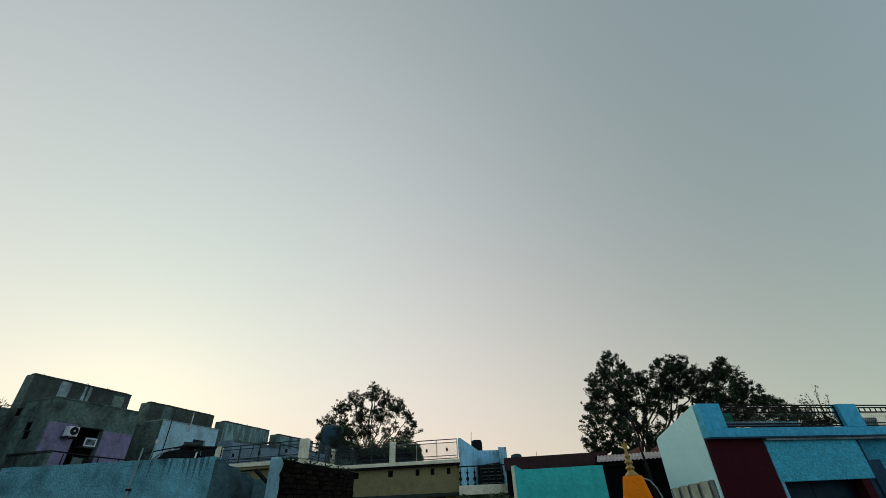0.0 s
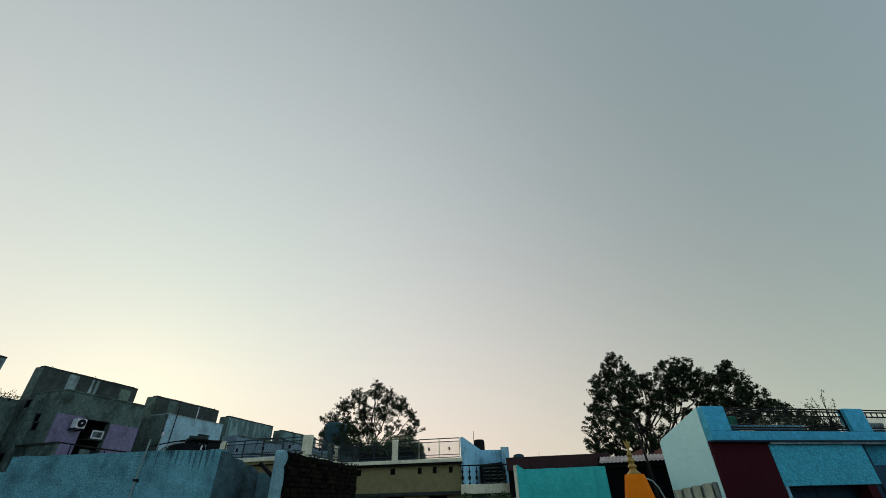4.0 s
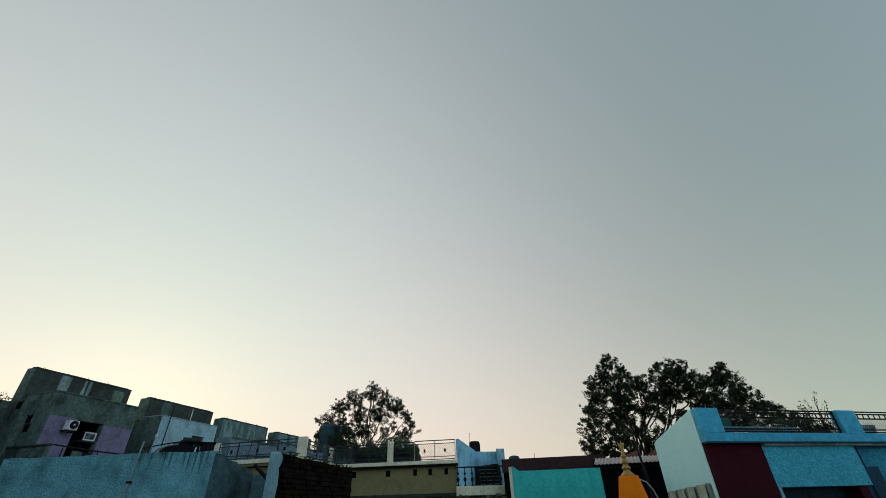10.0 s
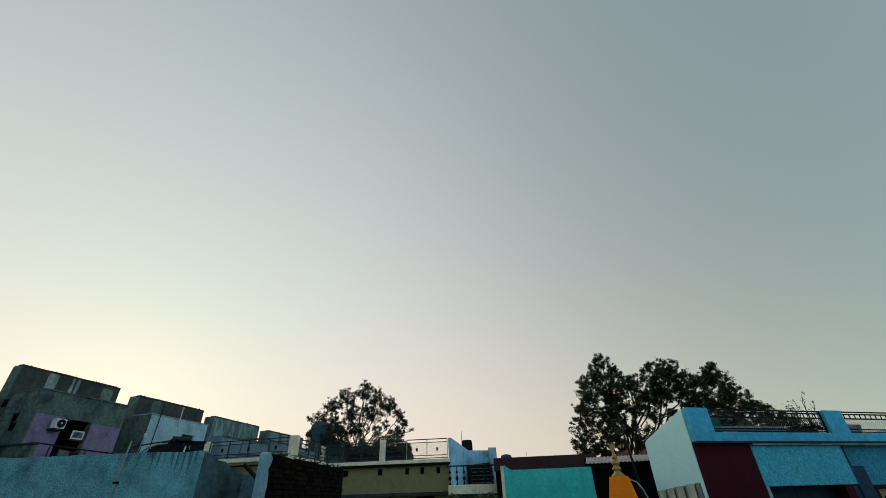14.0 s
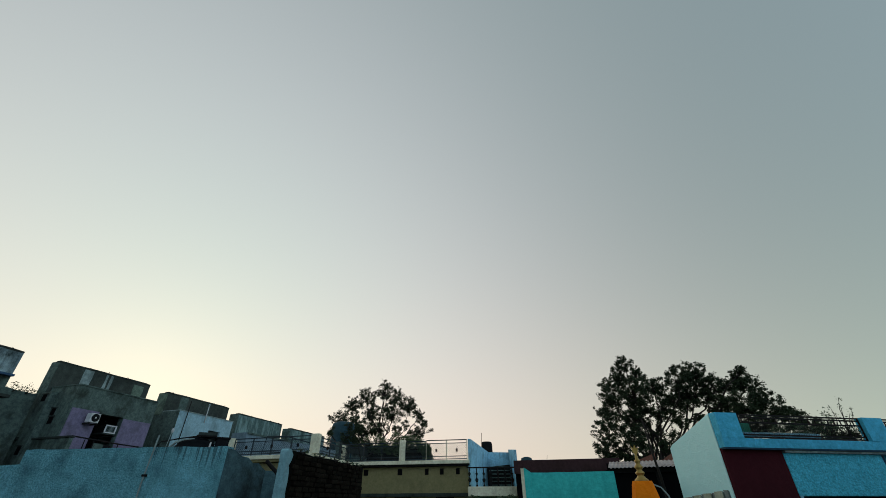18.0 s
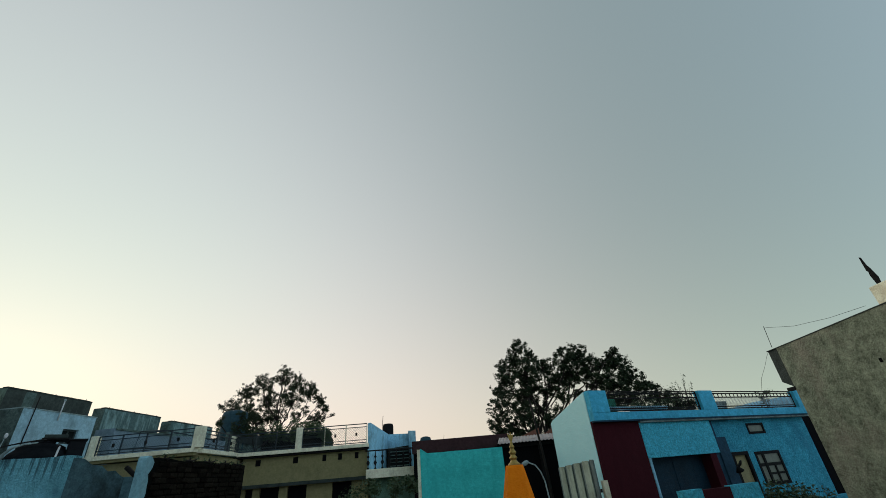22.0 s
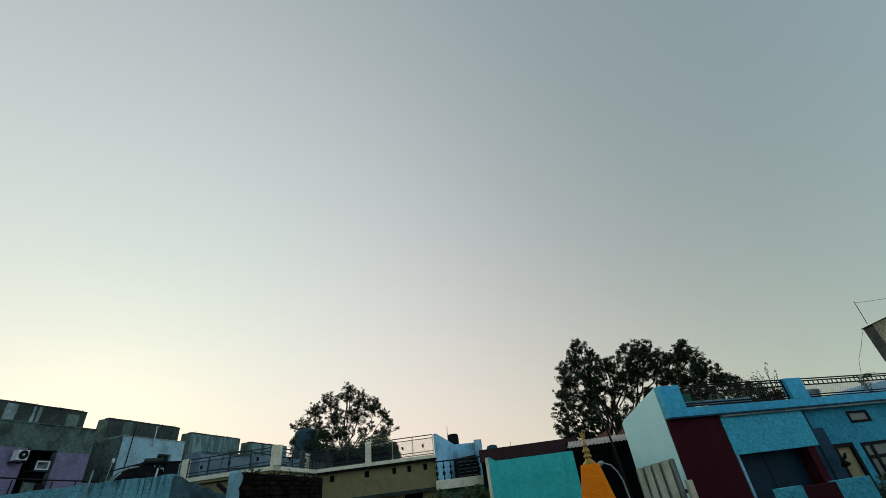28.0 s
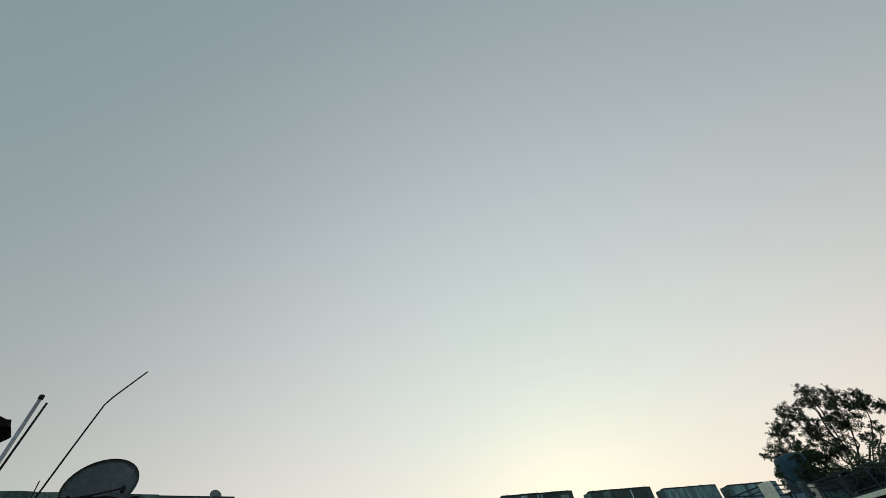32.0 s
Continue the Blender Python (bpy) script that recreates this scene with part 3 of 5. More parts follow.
    c_, d_ = math.cos(a_) * L, math.sin(a_) * L
    tube([(px, py, pz), (px + c_ * 0.6, py - 0.1 * L, pz + d_ * 0.5), (px + c_, py - 0.14 * L, pz + d_)], 0.017, 4, bm, 0.004)
for k in range(420):
    u = rnd.random()
    px, pz = -6.12 + 1.7 * u + rnd.uniform(-0.1, 0.1), 5.98 - 0.5 * u ** 0.6 + rnd.uniform(-0.06, 0.08)
    L = rnd.uniform(0.12, 0.42) * (1.1 - 0.6 * u)
    a_ = rnd.uniform(-2.5, -1.1)
    c_, d_ = math.cos(a_) * L, math.sin(a_) * L
    py = rnd.uniform(-0.26, -0.1)
    tube([(px, py, pz), (px + c_ * 0.6, py - 0.05 * L, pz + d_ * 0.5), (px + c_, py - 0.08 * L, pz + d_)], 0.016, 4, bm, 0.004)
straw = part("thatch_fringe", bm, TARP, thatch)
straw["kind"] = "stuff"

# F
e = thing("row_house", ROW, "grey concrete house with patched parapet and white-framed window", "house", GROUP_ROW)
shell(e, 1.0, 4.03, 5.66, CONCRETE, [(2.1, 2.86, 4.1, 4.95), (2.85, 3.75, 2.2, 3.3)], depth=1.08)
rear_block(e, 1.02, 4.15, 1.304, 5.5, CONCRETE)
parapet(e, 0.88, 4.15, 5.5, 6.52, PARAPET_GREY, y0=1.3, y1=1.5, patches=((1.95, 2.3), (3.55, 3.9)), seed=2)
window_unit(e, 2.1, 2.86, 0.1, 4.1, 4.95, 2, (0.72,), CONCRETE_DARK, DARK_PANE, 0.045)
for a, b, c, d in ((2.32, 2.36, 4.12, 4.72), (2.46, 2.5, 4.12, 4.84), (2.3, 2.62, 4.7, 4.74)):
    part("white_bar", box(a, b, 0.06, 0.1, c, d), WHITE_PVC, e)
part("curtain", box(2.16, 2.44, 0.16, 0.19, 4.15, 4.7), PALE_PANE, e)
part("window_surround", wall_mesh(2.02, 2.94, -0.03, 0.0, 4.06, 5.03, [(2.1, 2.86, 4.06, 4.95)]), CONCRETE_DARK, e)
bar_rail(e, 2.7, 3.95, -0.75, 3.6, 4.1, 6, 3, 0.012)
part("balcony_floor", box(2.6, 4.05, -0.8, -0.004, 3.28, 3.42), CONCRETE_DARK, e)
part("balcony_post", box(3.92, 4.08, -0.8, -0.65, 3.0, 4.15, 0.01), CONCRETE_PALE, e)
sw = part("stair_window", wall_mesh(2.85, 3.75, -0.03, 0.1, 2.2, 3.26, [(2.93, 3.67, 2.2, 3.06)]), STAIR_BLUE, e, "pale blue window surround")
part("dark_opening", box(2.93, 3.67, 0.1, 0.14, 2.2, 3.06), SHADE_BLACK, sw)
part("grille_bar", box(3.28, 3.32, 0.06, 0.09, 2.2, 3.06), WINDOW_FRAME, sw)
part("sill_board", box(2.95, 3.65, 0.04, 0.09, 2.6, 2.68), RUST_RED, sw)


# A
e = thing("row_house", ROW, "grey concrete house with whitened parapet and dark recessed balcony", "house", GROUP_ROW)
shell(e, 4.85, 7.93, 5.4, CONCRETE, [(4.97, 7.82, 3.68, 4.8), (5.6, 6.9, 2.0, 3.0)])
parapet(e, 4.85, 7.86, 5.42, 6.13, WASHED, ret=0.75, end_low=0.0, seed=4)
part("ledge", box(4.8, 7.9, -0.22, 0.0, 5.36, 5.42), LEDGE_BLUE, e, "thin blue-painted ledge")
part("balcony_back_wall", wall_mesh(4.97, 7.82, 1.1, 1.25, 3.5, 5.1, [(5.9, 6.5, 3.5, 4.6)]), GREEN_SHADED, e)
part("balcony_ceiling", box(4.97, 7.82, 0.22, 1.1, 4.82, 4.95), CONCRETE_DARK, e)
part("hood", box(4.8, 8.0, -0.35, 0.0, 4.74, 4.82), CONCRETE_DARK, e)
part("balcony_front", rough_top(box(4.8, 8.0, -0.4, -0.28, 3.05, 3.68), 3.68, 0.01, 0.5, 8), LIME_STAINED, e)
part("lower_front", wall_mesh(4.8, 7.98, -0.03, -0.004, 0, 3.045, [(5.6, 6.9, 2.0, 2.95)]), LIME_STAINED, e)
part("floor_line", box(4.78, 8.02, -0.42, -0.404, 3.2, 3.24), CONCRETE_DARK, e)
part("balcony_floor", box(4.8, 8.0, -0.28, -0.004, 3.05, 3.2), CONCRETE_DARK, e)
part("hanging_cloth", box(5.6, 6.4, -0.25, -0.22, 3.7, 4.15), DARK_WOOD, e)
part("hanging_cloth", box(6.9, 7.75, -0.25, -0.22, 3.66, 4.08), CONCRETE_DARK, e)
fr = part("white_frame", wall_mesh(6.42, 6.86, -0.3, -0.25, 3.45, 3.92, [(6.48, 6.8, 3.45, 3.86)]), WHITE_PVC, e)
part("white_post", box(5.02, 5.14, -0.36, -0.24, 3.66, 4.1), WHITE_PVC, e)
bar_rail(e, 5.1, 5.9, -0.34, 3.72, 4.05, 0, 4, 0.015)
part("rain_spout", tube([(5.75, -0.1, 5.3), (5.75, -0.1, 4.95)], 0.03, 6), CONCRETE_PALE, e)

# low walls in the gaps, with weeds on top
# second wall near-black: the shade of the passage is put into its colour
for x0, x1, z, gm in ((0.79, 1.0, 5.3, CONCRETE_DARK), (4.12, 4.83, 5.3, SHADE_BLACK), (7.95, 9.68, 5.35, CONCRETE)):
    w = thing("gap_wall", ROW, "dark concrete passage wall between two houses", "wall", "passage walls")
    part("wall", rough_top(box(x0, x1, 1.6, 1.8, 0, z), z, 0.05, 0.15, x0), gm, w)

# B
e = thing("row_house", ROW, "grey concrete house with lilac walls and two air conditioners", "house", GROUP_ROW)
shell(e, 9.95, 13.06, 5.6, CONCRETE, [(10.95, 11.88, 3.2, 4.82)], side=CONCRETE, depth=1.28)
rear_block(e, 9.82, 13.55, 1.504, 5.45, CONCRETE)
parapet(e, 9.82, 13.57, 5.45, 6.56, PARAPET_GREY, y0=1.5, y1=1.7, patches=((10.75, 11.1), (11.6, 11.7), (11.8, 11.9)), seed=6)
part("plaster_patch", ragged_patch(12.85, 13.3, 1.5, 5.7, 6.4, 77), LIME_STAINED, e)
part("roof_lip", box(9.93, 13.08, -0.03, 1.48, 5.6, 5.64), CONCRETE, e)
part("pilaster", box(9.72, 9.946, 0.95, 1.5, 0, 5.4, 0.01), CONCRETE, e)
part("flank_ledge", box(9.72, 9.82, 1.5, 4.2, 3.86, 3.95), CONCRETE_DARK, e)
part("low_annex", rough_top(box(9.3, 9.816, 3.4, 6.0, 0, 5.5), 5.5, 0.02, 0.1, 4), CONCRETE, e)
for y_, w_, x_, z_, h_ in ((1.12, 0.2, 9.715, 5.08, 0.22), (1.12, 0.18, 9.715, 3.4, 0.25), (2.15, 0.45, 9.815, 4.1, 0.75), (0.62, 0.22, 9.945, 4.36, 0.22), (0.7, 0.2, 9.945, 4.64, 0.22)):
    o = part("side_window", box(x_ - 0.01, x_ + 0.02, y_, y_ + w_, z_, z_ + h_), SHADE_BLACK, e)
    part("lintel", box(x_ - 0.03, x_, y_ - 0.04, y_ + w_ + 0.04, z_ + h_ + 0.005, z_ + h_ + 0.04), CONCRETE_DARK, o)
part("lilac_panel", box(10.0, 10.94, -0.02, 0.0, 3.0, 4.86), LILAC, e)
part("lilac_panel", box(11.89, 13.04, -0.02, 0.0, 3.0, 4.78), LILAC, e)
part("recess_back", box(10.95, 11.88, 0.9, 1.0, 3.0, 5.0), SHADE_BLACK, e)
bb = part("balcony_side", rough_top(box(9.8, 9.92, -0.87, 0.9, 3.18, 3.84), 3.84, 0.008, 0.05, 6), CONCRETE, e, "grey plastered balcony side wall")
part("dark_cap", box(9.77, 9.94, -0.89, 0.92, 3.845, 3.9), CONCRETE_DARK, bb)
part("balcony_rail", tube([(9.85, -0.85, 3.9), (11.4, -0.85, 3.83), (13.02, -0.85, 3.8)], 0.022, 6), IRON, e)
for k in range(4):
    part("balcony_slat", box(9.93, 10.3, -0.84, -0.82, 3.34 + 0.13 * k, 3.41 + 0.13 * k), LILAC, e)
    part("balcony_slat", box(11.45, 13.0, -0.84, -0.82, 3.3 + 0.13 * k, 3.36 + 0.13 * k), LILAC, e)
part("balcony_floor", box(9.8, 13.06, -0.88, -0.004, 3.04, 3.17), CONCRETE, e)
for x in (10.3, 10.6, 11.45, 12.2, 13.0):
    part("rail_upright", tube([(x, -0.85, 3.17), (x, -0.85, 3.84)], 0.018, 6), IRON, e)
part("hanging_cloth", prism([(10.62, 3.2), (10.98, 3.2), (10.97, 3.76), (10.63, 3.78)], -0.83, -0.81), CONCRETE, e, "grey cloth hung on the balcony rail")
part("hanging_cloth", prism([(10.64, 4.0), (10.9, 3.98), (10.9, 4.3), (10.66, 4.32)], 0.5, 0.52), DARK_WOOD, e)
part("clothes_line", tube([(10.96, 0.3, 4.15), (11.4, 0.3, 4.08), (11.86, 0.3, 4.14)], 0.01, 5), IRON, e)
ac = thing("air_conditioner", ROW @ pose(10.47, -0.36, 4.43), "white split air conditioner outdoor unit on a wall bracket", "air conditioner")
part("casing", box(0.02, 0.34, 0, 0.24, 0.01, 0.31, 0.012), WHITE_PVC, ac)
part("fan_ring", lathe([(0.115, 0), (0.128, 0), (0.128, 0.02), (0.115, 0.02)], 20), PLASTIC_BLACK, ac).matrix_local = pose(0.18, -0.002, 0.17, 90)
part("fan_disc", lathe([(0.02, 0), (0.114, 0.0), (0.114, 0.006), (0.02, 0.01)], 16), SHADE_BLACK, ac).matrix_local = pose(0.18, -0.002, 0.17, 90)
part("hub", lathe([(0.035, 0), (0.03, 0.02), (0.01, 0.024)], 12), WHITE_PVC, ac).matrix_local = pose(0.18, -0.012, 0.17, 90)
for k in range(4):
    part("grille_bar", box(0.07, 0.29, -0.027, -0.024, 0.085 + 0.055 * k, 0.089 + 0.055 * k), DARK_WOOD, ac)
for x in (0.04, 0.3):
    part("bracket", box(x, x + 0.03, 0.0, 0.34, -0.05, 0.0), IRON, ac)
ac = thing("window_air_conditioner", ROW @ pose(11.4, 0.05, 4.24), "boxy window air conditioner in a dark opening", "air conditioner")
part("casing", box(0, 0.42, 0.02, 0.5, 0, 0.27), DARK_WOOD, ac)
part("front_frame", wall_mesh(0, 0.42, 0.0, 0.02, 0, 0.27, [(0.04, 0.38, 0.04, 0.23)]), WHITE_PVC, ac)
for k in range(5):
    part("louvre", box(0.04, 0.38, 0.004, 0.016, 0.06 + 0.035 * k, 0.07 + 0.035 * k), CONCRETE_PALE, ac)
part("shelf", box(-0.05, 0.47, 0.0, 0.85, -0.05, -0.002), CONCRETE_DARK, ac)
tank = thing("water_drum", ROW @ pose(11.2, -0.6, 3.17), "small black plastic drum on the lilac balcony", "drum")
part("body", lathe([(0.17, 0), (0.2, 0.05), (0.2, 0.5), (0.16, 0.58), (0.1, 0.6)], 16), PLASTIC_BLACK, tank)

# C
e = thing("row_house", ROW, "house with bluish whitewashed bay and dark parapet", "house", GROUP_ROW)
shell(e, 14.19, 17.34, 5.5, WHITEWASH, [(16.0, 16.7, 4.4, 4.95)], side=CONCRETE, depth=0.78)
rear_block(e, 14.175, 17.88, 1.004, 5.4, CONCRETE)
parapet(e, 14.175, 17.88, 5.4, 6.34, PARAPET_GREY, y0=1.0, y1=1.2, ret=0.55, seed=9, patches=((14.9, 15.3),), patch_mat=CONCRETE, end_mat=LIME_STAINED, end_low=0.0)
part("corner_facing", box(14.176, 14.187, 0.0, 1.0, 0, 5.5), CONCRETE, e)
part("roof_lip", box(14.17, 17.36, -0.025, 0.98, 5.5, 5.535), CONCRETE_PALE, e)
window_unit(e, 16.0, 16.7, 0.1, 4.4, 4.95, 1, (), WINDOW_FRAME, DARK_PANE)
part("drain_pipe", tube([(14.5, -0.06, 3.0), (14.56, -0.06, 5.45), (14.57, -0.06, 5.95)], 0.02, 6), IRON, e)
part("vent_pipe", tube([(15.6, -0.04, 5.2), (15.62, -0.04, 5.95)], 0.022, 6), WHITE_PVC, e)
part("pipe_cowl", lathe([(0.022, 5.93), (0.04, 5.95), (0.04, 6.0), (0.015, 6.03)], 10, x=15.62, y=-0.04), CONCRETE_PALE, e)

# D and G
e = thing("row_house", ROW, "grey concrete house with pale streaked parapet", "house", GROUP_ROW)
shell(e, 18.5, 22.2, 5.2, PALE_BLUE_WALL, depth=0.78)
rear_block(e, 18.67, 22.33, 1.004, 5.15, CONCRETE)
parapet(e, 18.67, 22.35, 5.15, 6.2, BANDED, y0=1.0, y1=1.2, ret=0.58, seed=11)
part("roof_ledge", box(18.5, 22.25, -0.06, 0, 5.12, 5.2), CONCRETE, e)
e = thing("row_house", ROW, "distant grey concrete house with pale parapet", "house", GROUP_ROW)
shell(e, 22.9, 27.2, 5.2, PALE_BLUE_WALL, [(24.0, 24.9, 3.9, 4.8)], depth=0.78)
rear_block(e, 23.25, 27.1, 1.004, 5.15, CONCRETE)
parapet(e, 23.25, 27.12, 5.15, 6.1, BANDED, y0=1.0, y1=1.2, ret=0.6, seed=13)
window_unit(e, 24.0, 24.9, 0.1, 3.9, 4.8, 1, (), WINDOW_FRAME, DARK_PANE)
e = thing("row_house", ROW, "plain grey concrete house at the end of the row", "house", GROUP_ROW)
shell(e, 27.6, 31.8, 5.2, CONCRETE)
parapet(e, 27.6, 31.7, 5.2, 5.8, CONCRETE_DARK, seed=14, end_low=0.0)

# ---- blue-grey boundary wall, nearest on the open side ----
NEAR = pose(-2.99, 5.6, 0, 0, 0, -4)
w = thing("boundary_wall", NEAR, "blue-grey painted boundary wall with dark drip stains and an uneven top", "wall")
part("wall", rough_top(box(-2.83, 0, 0, 0.16, 0, 2.6), 2.6, 0.022, 0.07, 1), NEAR_BLUE, w)
part("lower_wall", rough_top(box(-7.1, -2.83, 0.01, 0.15, 0, 2.42), 2.42, 0.018, 0.1, 2), NEAR_BLUE, w)
part("return_wall", prism([(0, 0), (0.68, 0), (0.68, 2.37), (0.62, 2.4), (0.54, 2.45), (0.45, 2.44), (0.36, 2.5), (0.24, 2.51), (0.13, 2.57), (0, 2.58)], 0, 0.14), GREY_SIDE, w).matrix_local = pose(-0.004, 0.012, 0, 0, 0, 70)
p = thing("drain_pipe", NEAR, "white plastic drain pipe fixed to the boundary wall", "pipe")
part("pipe", tube([(-0.99, -0.03, 0), (-0.99, -0.03, 2.22), (-0.965, -0.03, 2.74)], 0.0095, 8), CONCRETE_PALE, p)
part("clip", box(-1.01, -0.965, -0.046, -0.002, 2.27, 2.295), IRON, p)

# ---- brick wall with plastered end post ----
BR = pose(-1.83, 4.66, 0, 0, 0, 82.5)
brick_wall = thing("brick_wall", BR, "dark mossy old brick wall with a blue-grey end post", "wall")
part("core", rough_top(box(0.02, 2.32, 0.0, 0.045, 0, 2.45), 2.45, 0.015, 0.12, 3), MORTAR, brick_wall)
rnd = random.Random(12)
out = [(-0.07, 0)] + [(0.03 + rnd.uniform(-0.028, 0.03), 0.06 + 0.05 * k) for k in range(48)] + [(0.012, 2.45), (-0.01, 2.462), (-0.03, 2.452), (-0.05, 2.46), (-0.07, 2.44)]
part("end_post", prism(out, -0.028, 0.05), POST_BLUE, brick_wall, "blue-grey washed plaster end post with a broken edge")
pole = thing("leaning_pole", pose(0, 0, 0), "dark wooden pole leaning between two walls", "pole")
part("shaft", tube([(-2.75, 6.29, 2.49), (-2.45, 6.3, 2.24), (-2.1, 6.3, 1.9), (-1.98, 6.32, 1.6), (-1.9, 6.35, 0.8), (-1.9, 6.35, 0.0)], 0.026, 8), DARK_WOOD, pole)
w = thing("back_wall", pose(-2.55, 7.2, 0, 0, 0, 20), "blue-grey wall stub behind the brick wall", "wall")
part("wall", rough_top(box(-0.95, 0.55, 0, 0.15, 0, 2.42), 2.42, 0.03, 0.1, 2), GREY_SIDE, w)

# ---- covered tank and clutter behind the boundary wall ----
t = thing("water_tank", pose(-6.72, 10.93, 0, 0, 0, 31.6), "black plastic water tank with boards laid on its lid", "tank")
part("body", lathe([(0.5, 2.6), (0.54, 2.66), (0.55, 2.98), (0.53, 3.05), (0.545, 3.08), (0.5, 3.17), (0.4, 3.26), (0.41, 3.28), (0.3, 3.34), (0.16, 3.37), (0.14, 3.38)], 32, x=0.08), TANK_BLACK, t)
part("lid", lathe([(0.2, 3.36), (0.21, 3.38), (0.2, 3.41), (0.08, 3.42)], 20, x=0.08), PLASTIC_BLACK, t)
part("stand", box(-0.5, 0.7, -0.55, 0.55, 0, 2.6), CONCRETE_DARK, t)
part("board", box(0.03, 0.48, -0.22, 0.25, 3.424, 3.46, 0.006), DARK_WOOD, t)
part("board", box(0.06, 0.45, -0.2, 0.22, 3.464, 3.53, 0.008), CONCRETE_DARK, t)
part("crate", box(0.5, 0.78, -0.4, 0.2, 2.604, 3.38, 0.02), PLASTIC_BLACK, t)
part("crate_lid", box(0.47, 0.8, -0.43, 0.23, 3.382, 3.42, 0.008), PLASTIC_BLACK, t)
# pale tube laid on the tank as its painted highlight
part("folded_sheet", tube([(-0.5, -0.25, 2.98), (-0.46, -0.36, 3.14), (-0.36, -0.44, 3.25), (-0.2, -0.48, 3.31), (0.0, -0.5, 3.34)], 0.035, 8, None, 0.012), CONCRETE_PALE, t, "pale arc standing in for the highlight on the tank shoulder")
part("water_pipe", tube([(-0.68, -0.8, 0), (-0.68, -0.8, 3.15), (-0.65, -0.8, 3.2), (-0.3, -0.8, 3.29), (0.06, -0.75, 3.37), (0.1, -0.4, 3.4), (0.1, -0.15, 3.4)], 0.014, 7), IRON, t)
p = thing("standing_pipe", pose(-5.5, 9.55, 0), "white galvanised pipe standing behind the boundary wall", "pipe")
part("pipe", tube([(0, 0, 0), (0, 0, 2.9), (0.02, 0, 3.14)], 0.016, 8), WHITE_PVC, p)
part("cap", lathe([(0.02, 3.12), (0.024, 3.13), (0.024, 3.16), (0.01, 3.17)], 10), IRON, p)
cn = thing("dark_awning", ROW, "black sheet awning below the buff balcony", "awning")
part("sheet", rough_top(box(-3.0, 1.9, -2.2, -0.9, 2.9, 2.98), 2.98, 0.03, 0.2, 5), TARP, cn)
part("valance", box(-3.0, 1.9, -2.22, -2.2, 2.3, 2.97), TARP, cn)
for x in (-2.9, 1.8):
    part("post", tube([(x, -2.1, 0), (x, -2.1, 2.9)], 0.04, 6), DARK_WOOD, cn)
p = thing("yard_lamp", pose(-6.11, 9.16, 0, 0, 0, 31.6), "small white lamp on a thin pole beside the tank", "lamp")
part("pole", tube([(-0.2, 0, 0), (-0.09, 0, 2.8), (-0.045, 0, 3.3)], 0.007, 7), CONCRETE_PALE, p)
part("lamp_head", lathe([(0.012, 3.275), (0.022, 3.29), (0.028, 3.325), (0.02, 3.355), (0.006, 3.365)], 14, x=-0.04), WHITE_PVC, p)
part("rag", rough_top(prism([(-0.13, 2.74), (-0.1, 2.7), (-0.02, 2.72), (0.03, 2.69), (0.02, 2.86), (-0.03, 2.97), (-0.07, 2.98), (-0.1, 2.88)], -0.035, -0.01), 2.98, 0.01, 0.05, 4), CONCRETE_PALE, p, "pale rag hung on the lamp pole")

# ---- yellow house with railed roof terrace ----
def mesh_panel(x0, x1, y, z0, z1, step=0.13, r=0.006):
    """Diamond wire mesh."""
    bm = bmesh.new()
    h = z1 - z0
    n = int((x1 - x0 + h) / step) + 1
    for s in (1, -1):
        for i in range(n):
            a = x0 - h + i * step + (0.3 * step)
            p, q = [a, z0], [a + h, z1]
            if p[0] < x0:
                p = [x0, z0 + (x0 - p[0])]
            if q[0] > x1:
                q = [x1, z1 - (q[0] - x1)]
            if q[0] - p[0] < 0.02:
                continue
            zz = (lambda z: z) if s > 0 else (lambda z: z0 + z1 - z)
            tube([(p[0], y, zz(p[1])), (q[0], y, zz(q[1]))], r, 4, bm)
    return bm


def terrace_rail(e, m, x0, x1, z0, z1, studs=2, step=0.13, wire=0.006, pale=False):
    """One bay of railing: frame, mesh and small square studs."""
    g = new("railing")
    g.parent = e
    g.matrix_local = m
    part("top_rail", box(x0, x1, -0.025, 0.025, z1 - 0.045, z1), RAIL_GREY, g)
    part("upper_rail", box(x0, x1, -0.018, 0.018, z1 - 0.2, z1 - 0.165), RAIL_GREY, g)
    part("bottom_rail", box(x0, x1, -0.025, 0.025, z0 + 0.06, z0 + 0.1), RAIL_GREY, g)
    part("lower_rail", box(x0, x1, -0.018, 0.018, z0 + 0.2, z0 + 0.235), RAIL_GREY, g)
    part("wire_mesh", mesh_panel(x0, x1, 0, z0 + 0.1, z1 - 0.17, step, wire), RAIL_GREY, g)
    k = max(1, round((x1 - x0) / 1.25))
    for i in range(k + 1):
        x = x0 + (x1 - x0) * i / k
        part("upright", box(x - 0.022, x + 0.022, -0.03, 0.03, z0, z1 - 0.046), CREAM if pale else RAIL_GREY, g)
    for i in range(studs):
        x = x0 + (x1 - x0) * (i + 0.5) / studs
        part("stud", box(x - 0.05, x + 0.05, -0.03, 0.03, (z0 + z1) / 2 - 0.09, (z0 + z1) / 2 + 0.07), IRON, g)
    return g


# the terrace house and its stair tower are laid out round the onlooker and drawn in to their true distance
NEARER = Matrix.Translation((-0.05, 0.02, 1.98)) @ Matrix.Scale(0.87, 4) @ Matrix.Translation((0.05, -0.02, -1.98))
FOOT = -0.296
yh = thing("yellow_house", NEARER, "ochre yellow house with cream slab and railed roof terrace", "house")
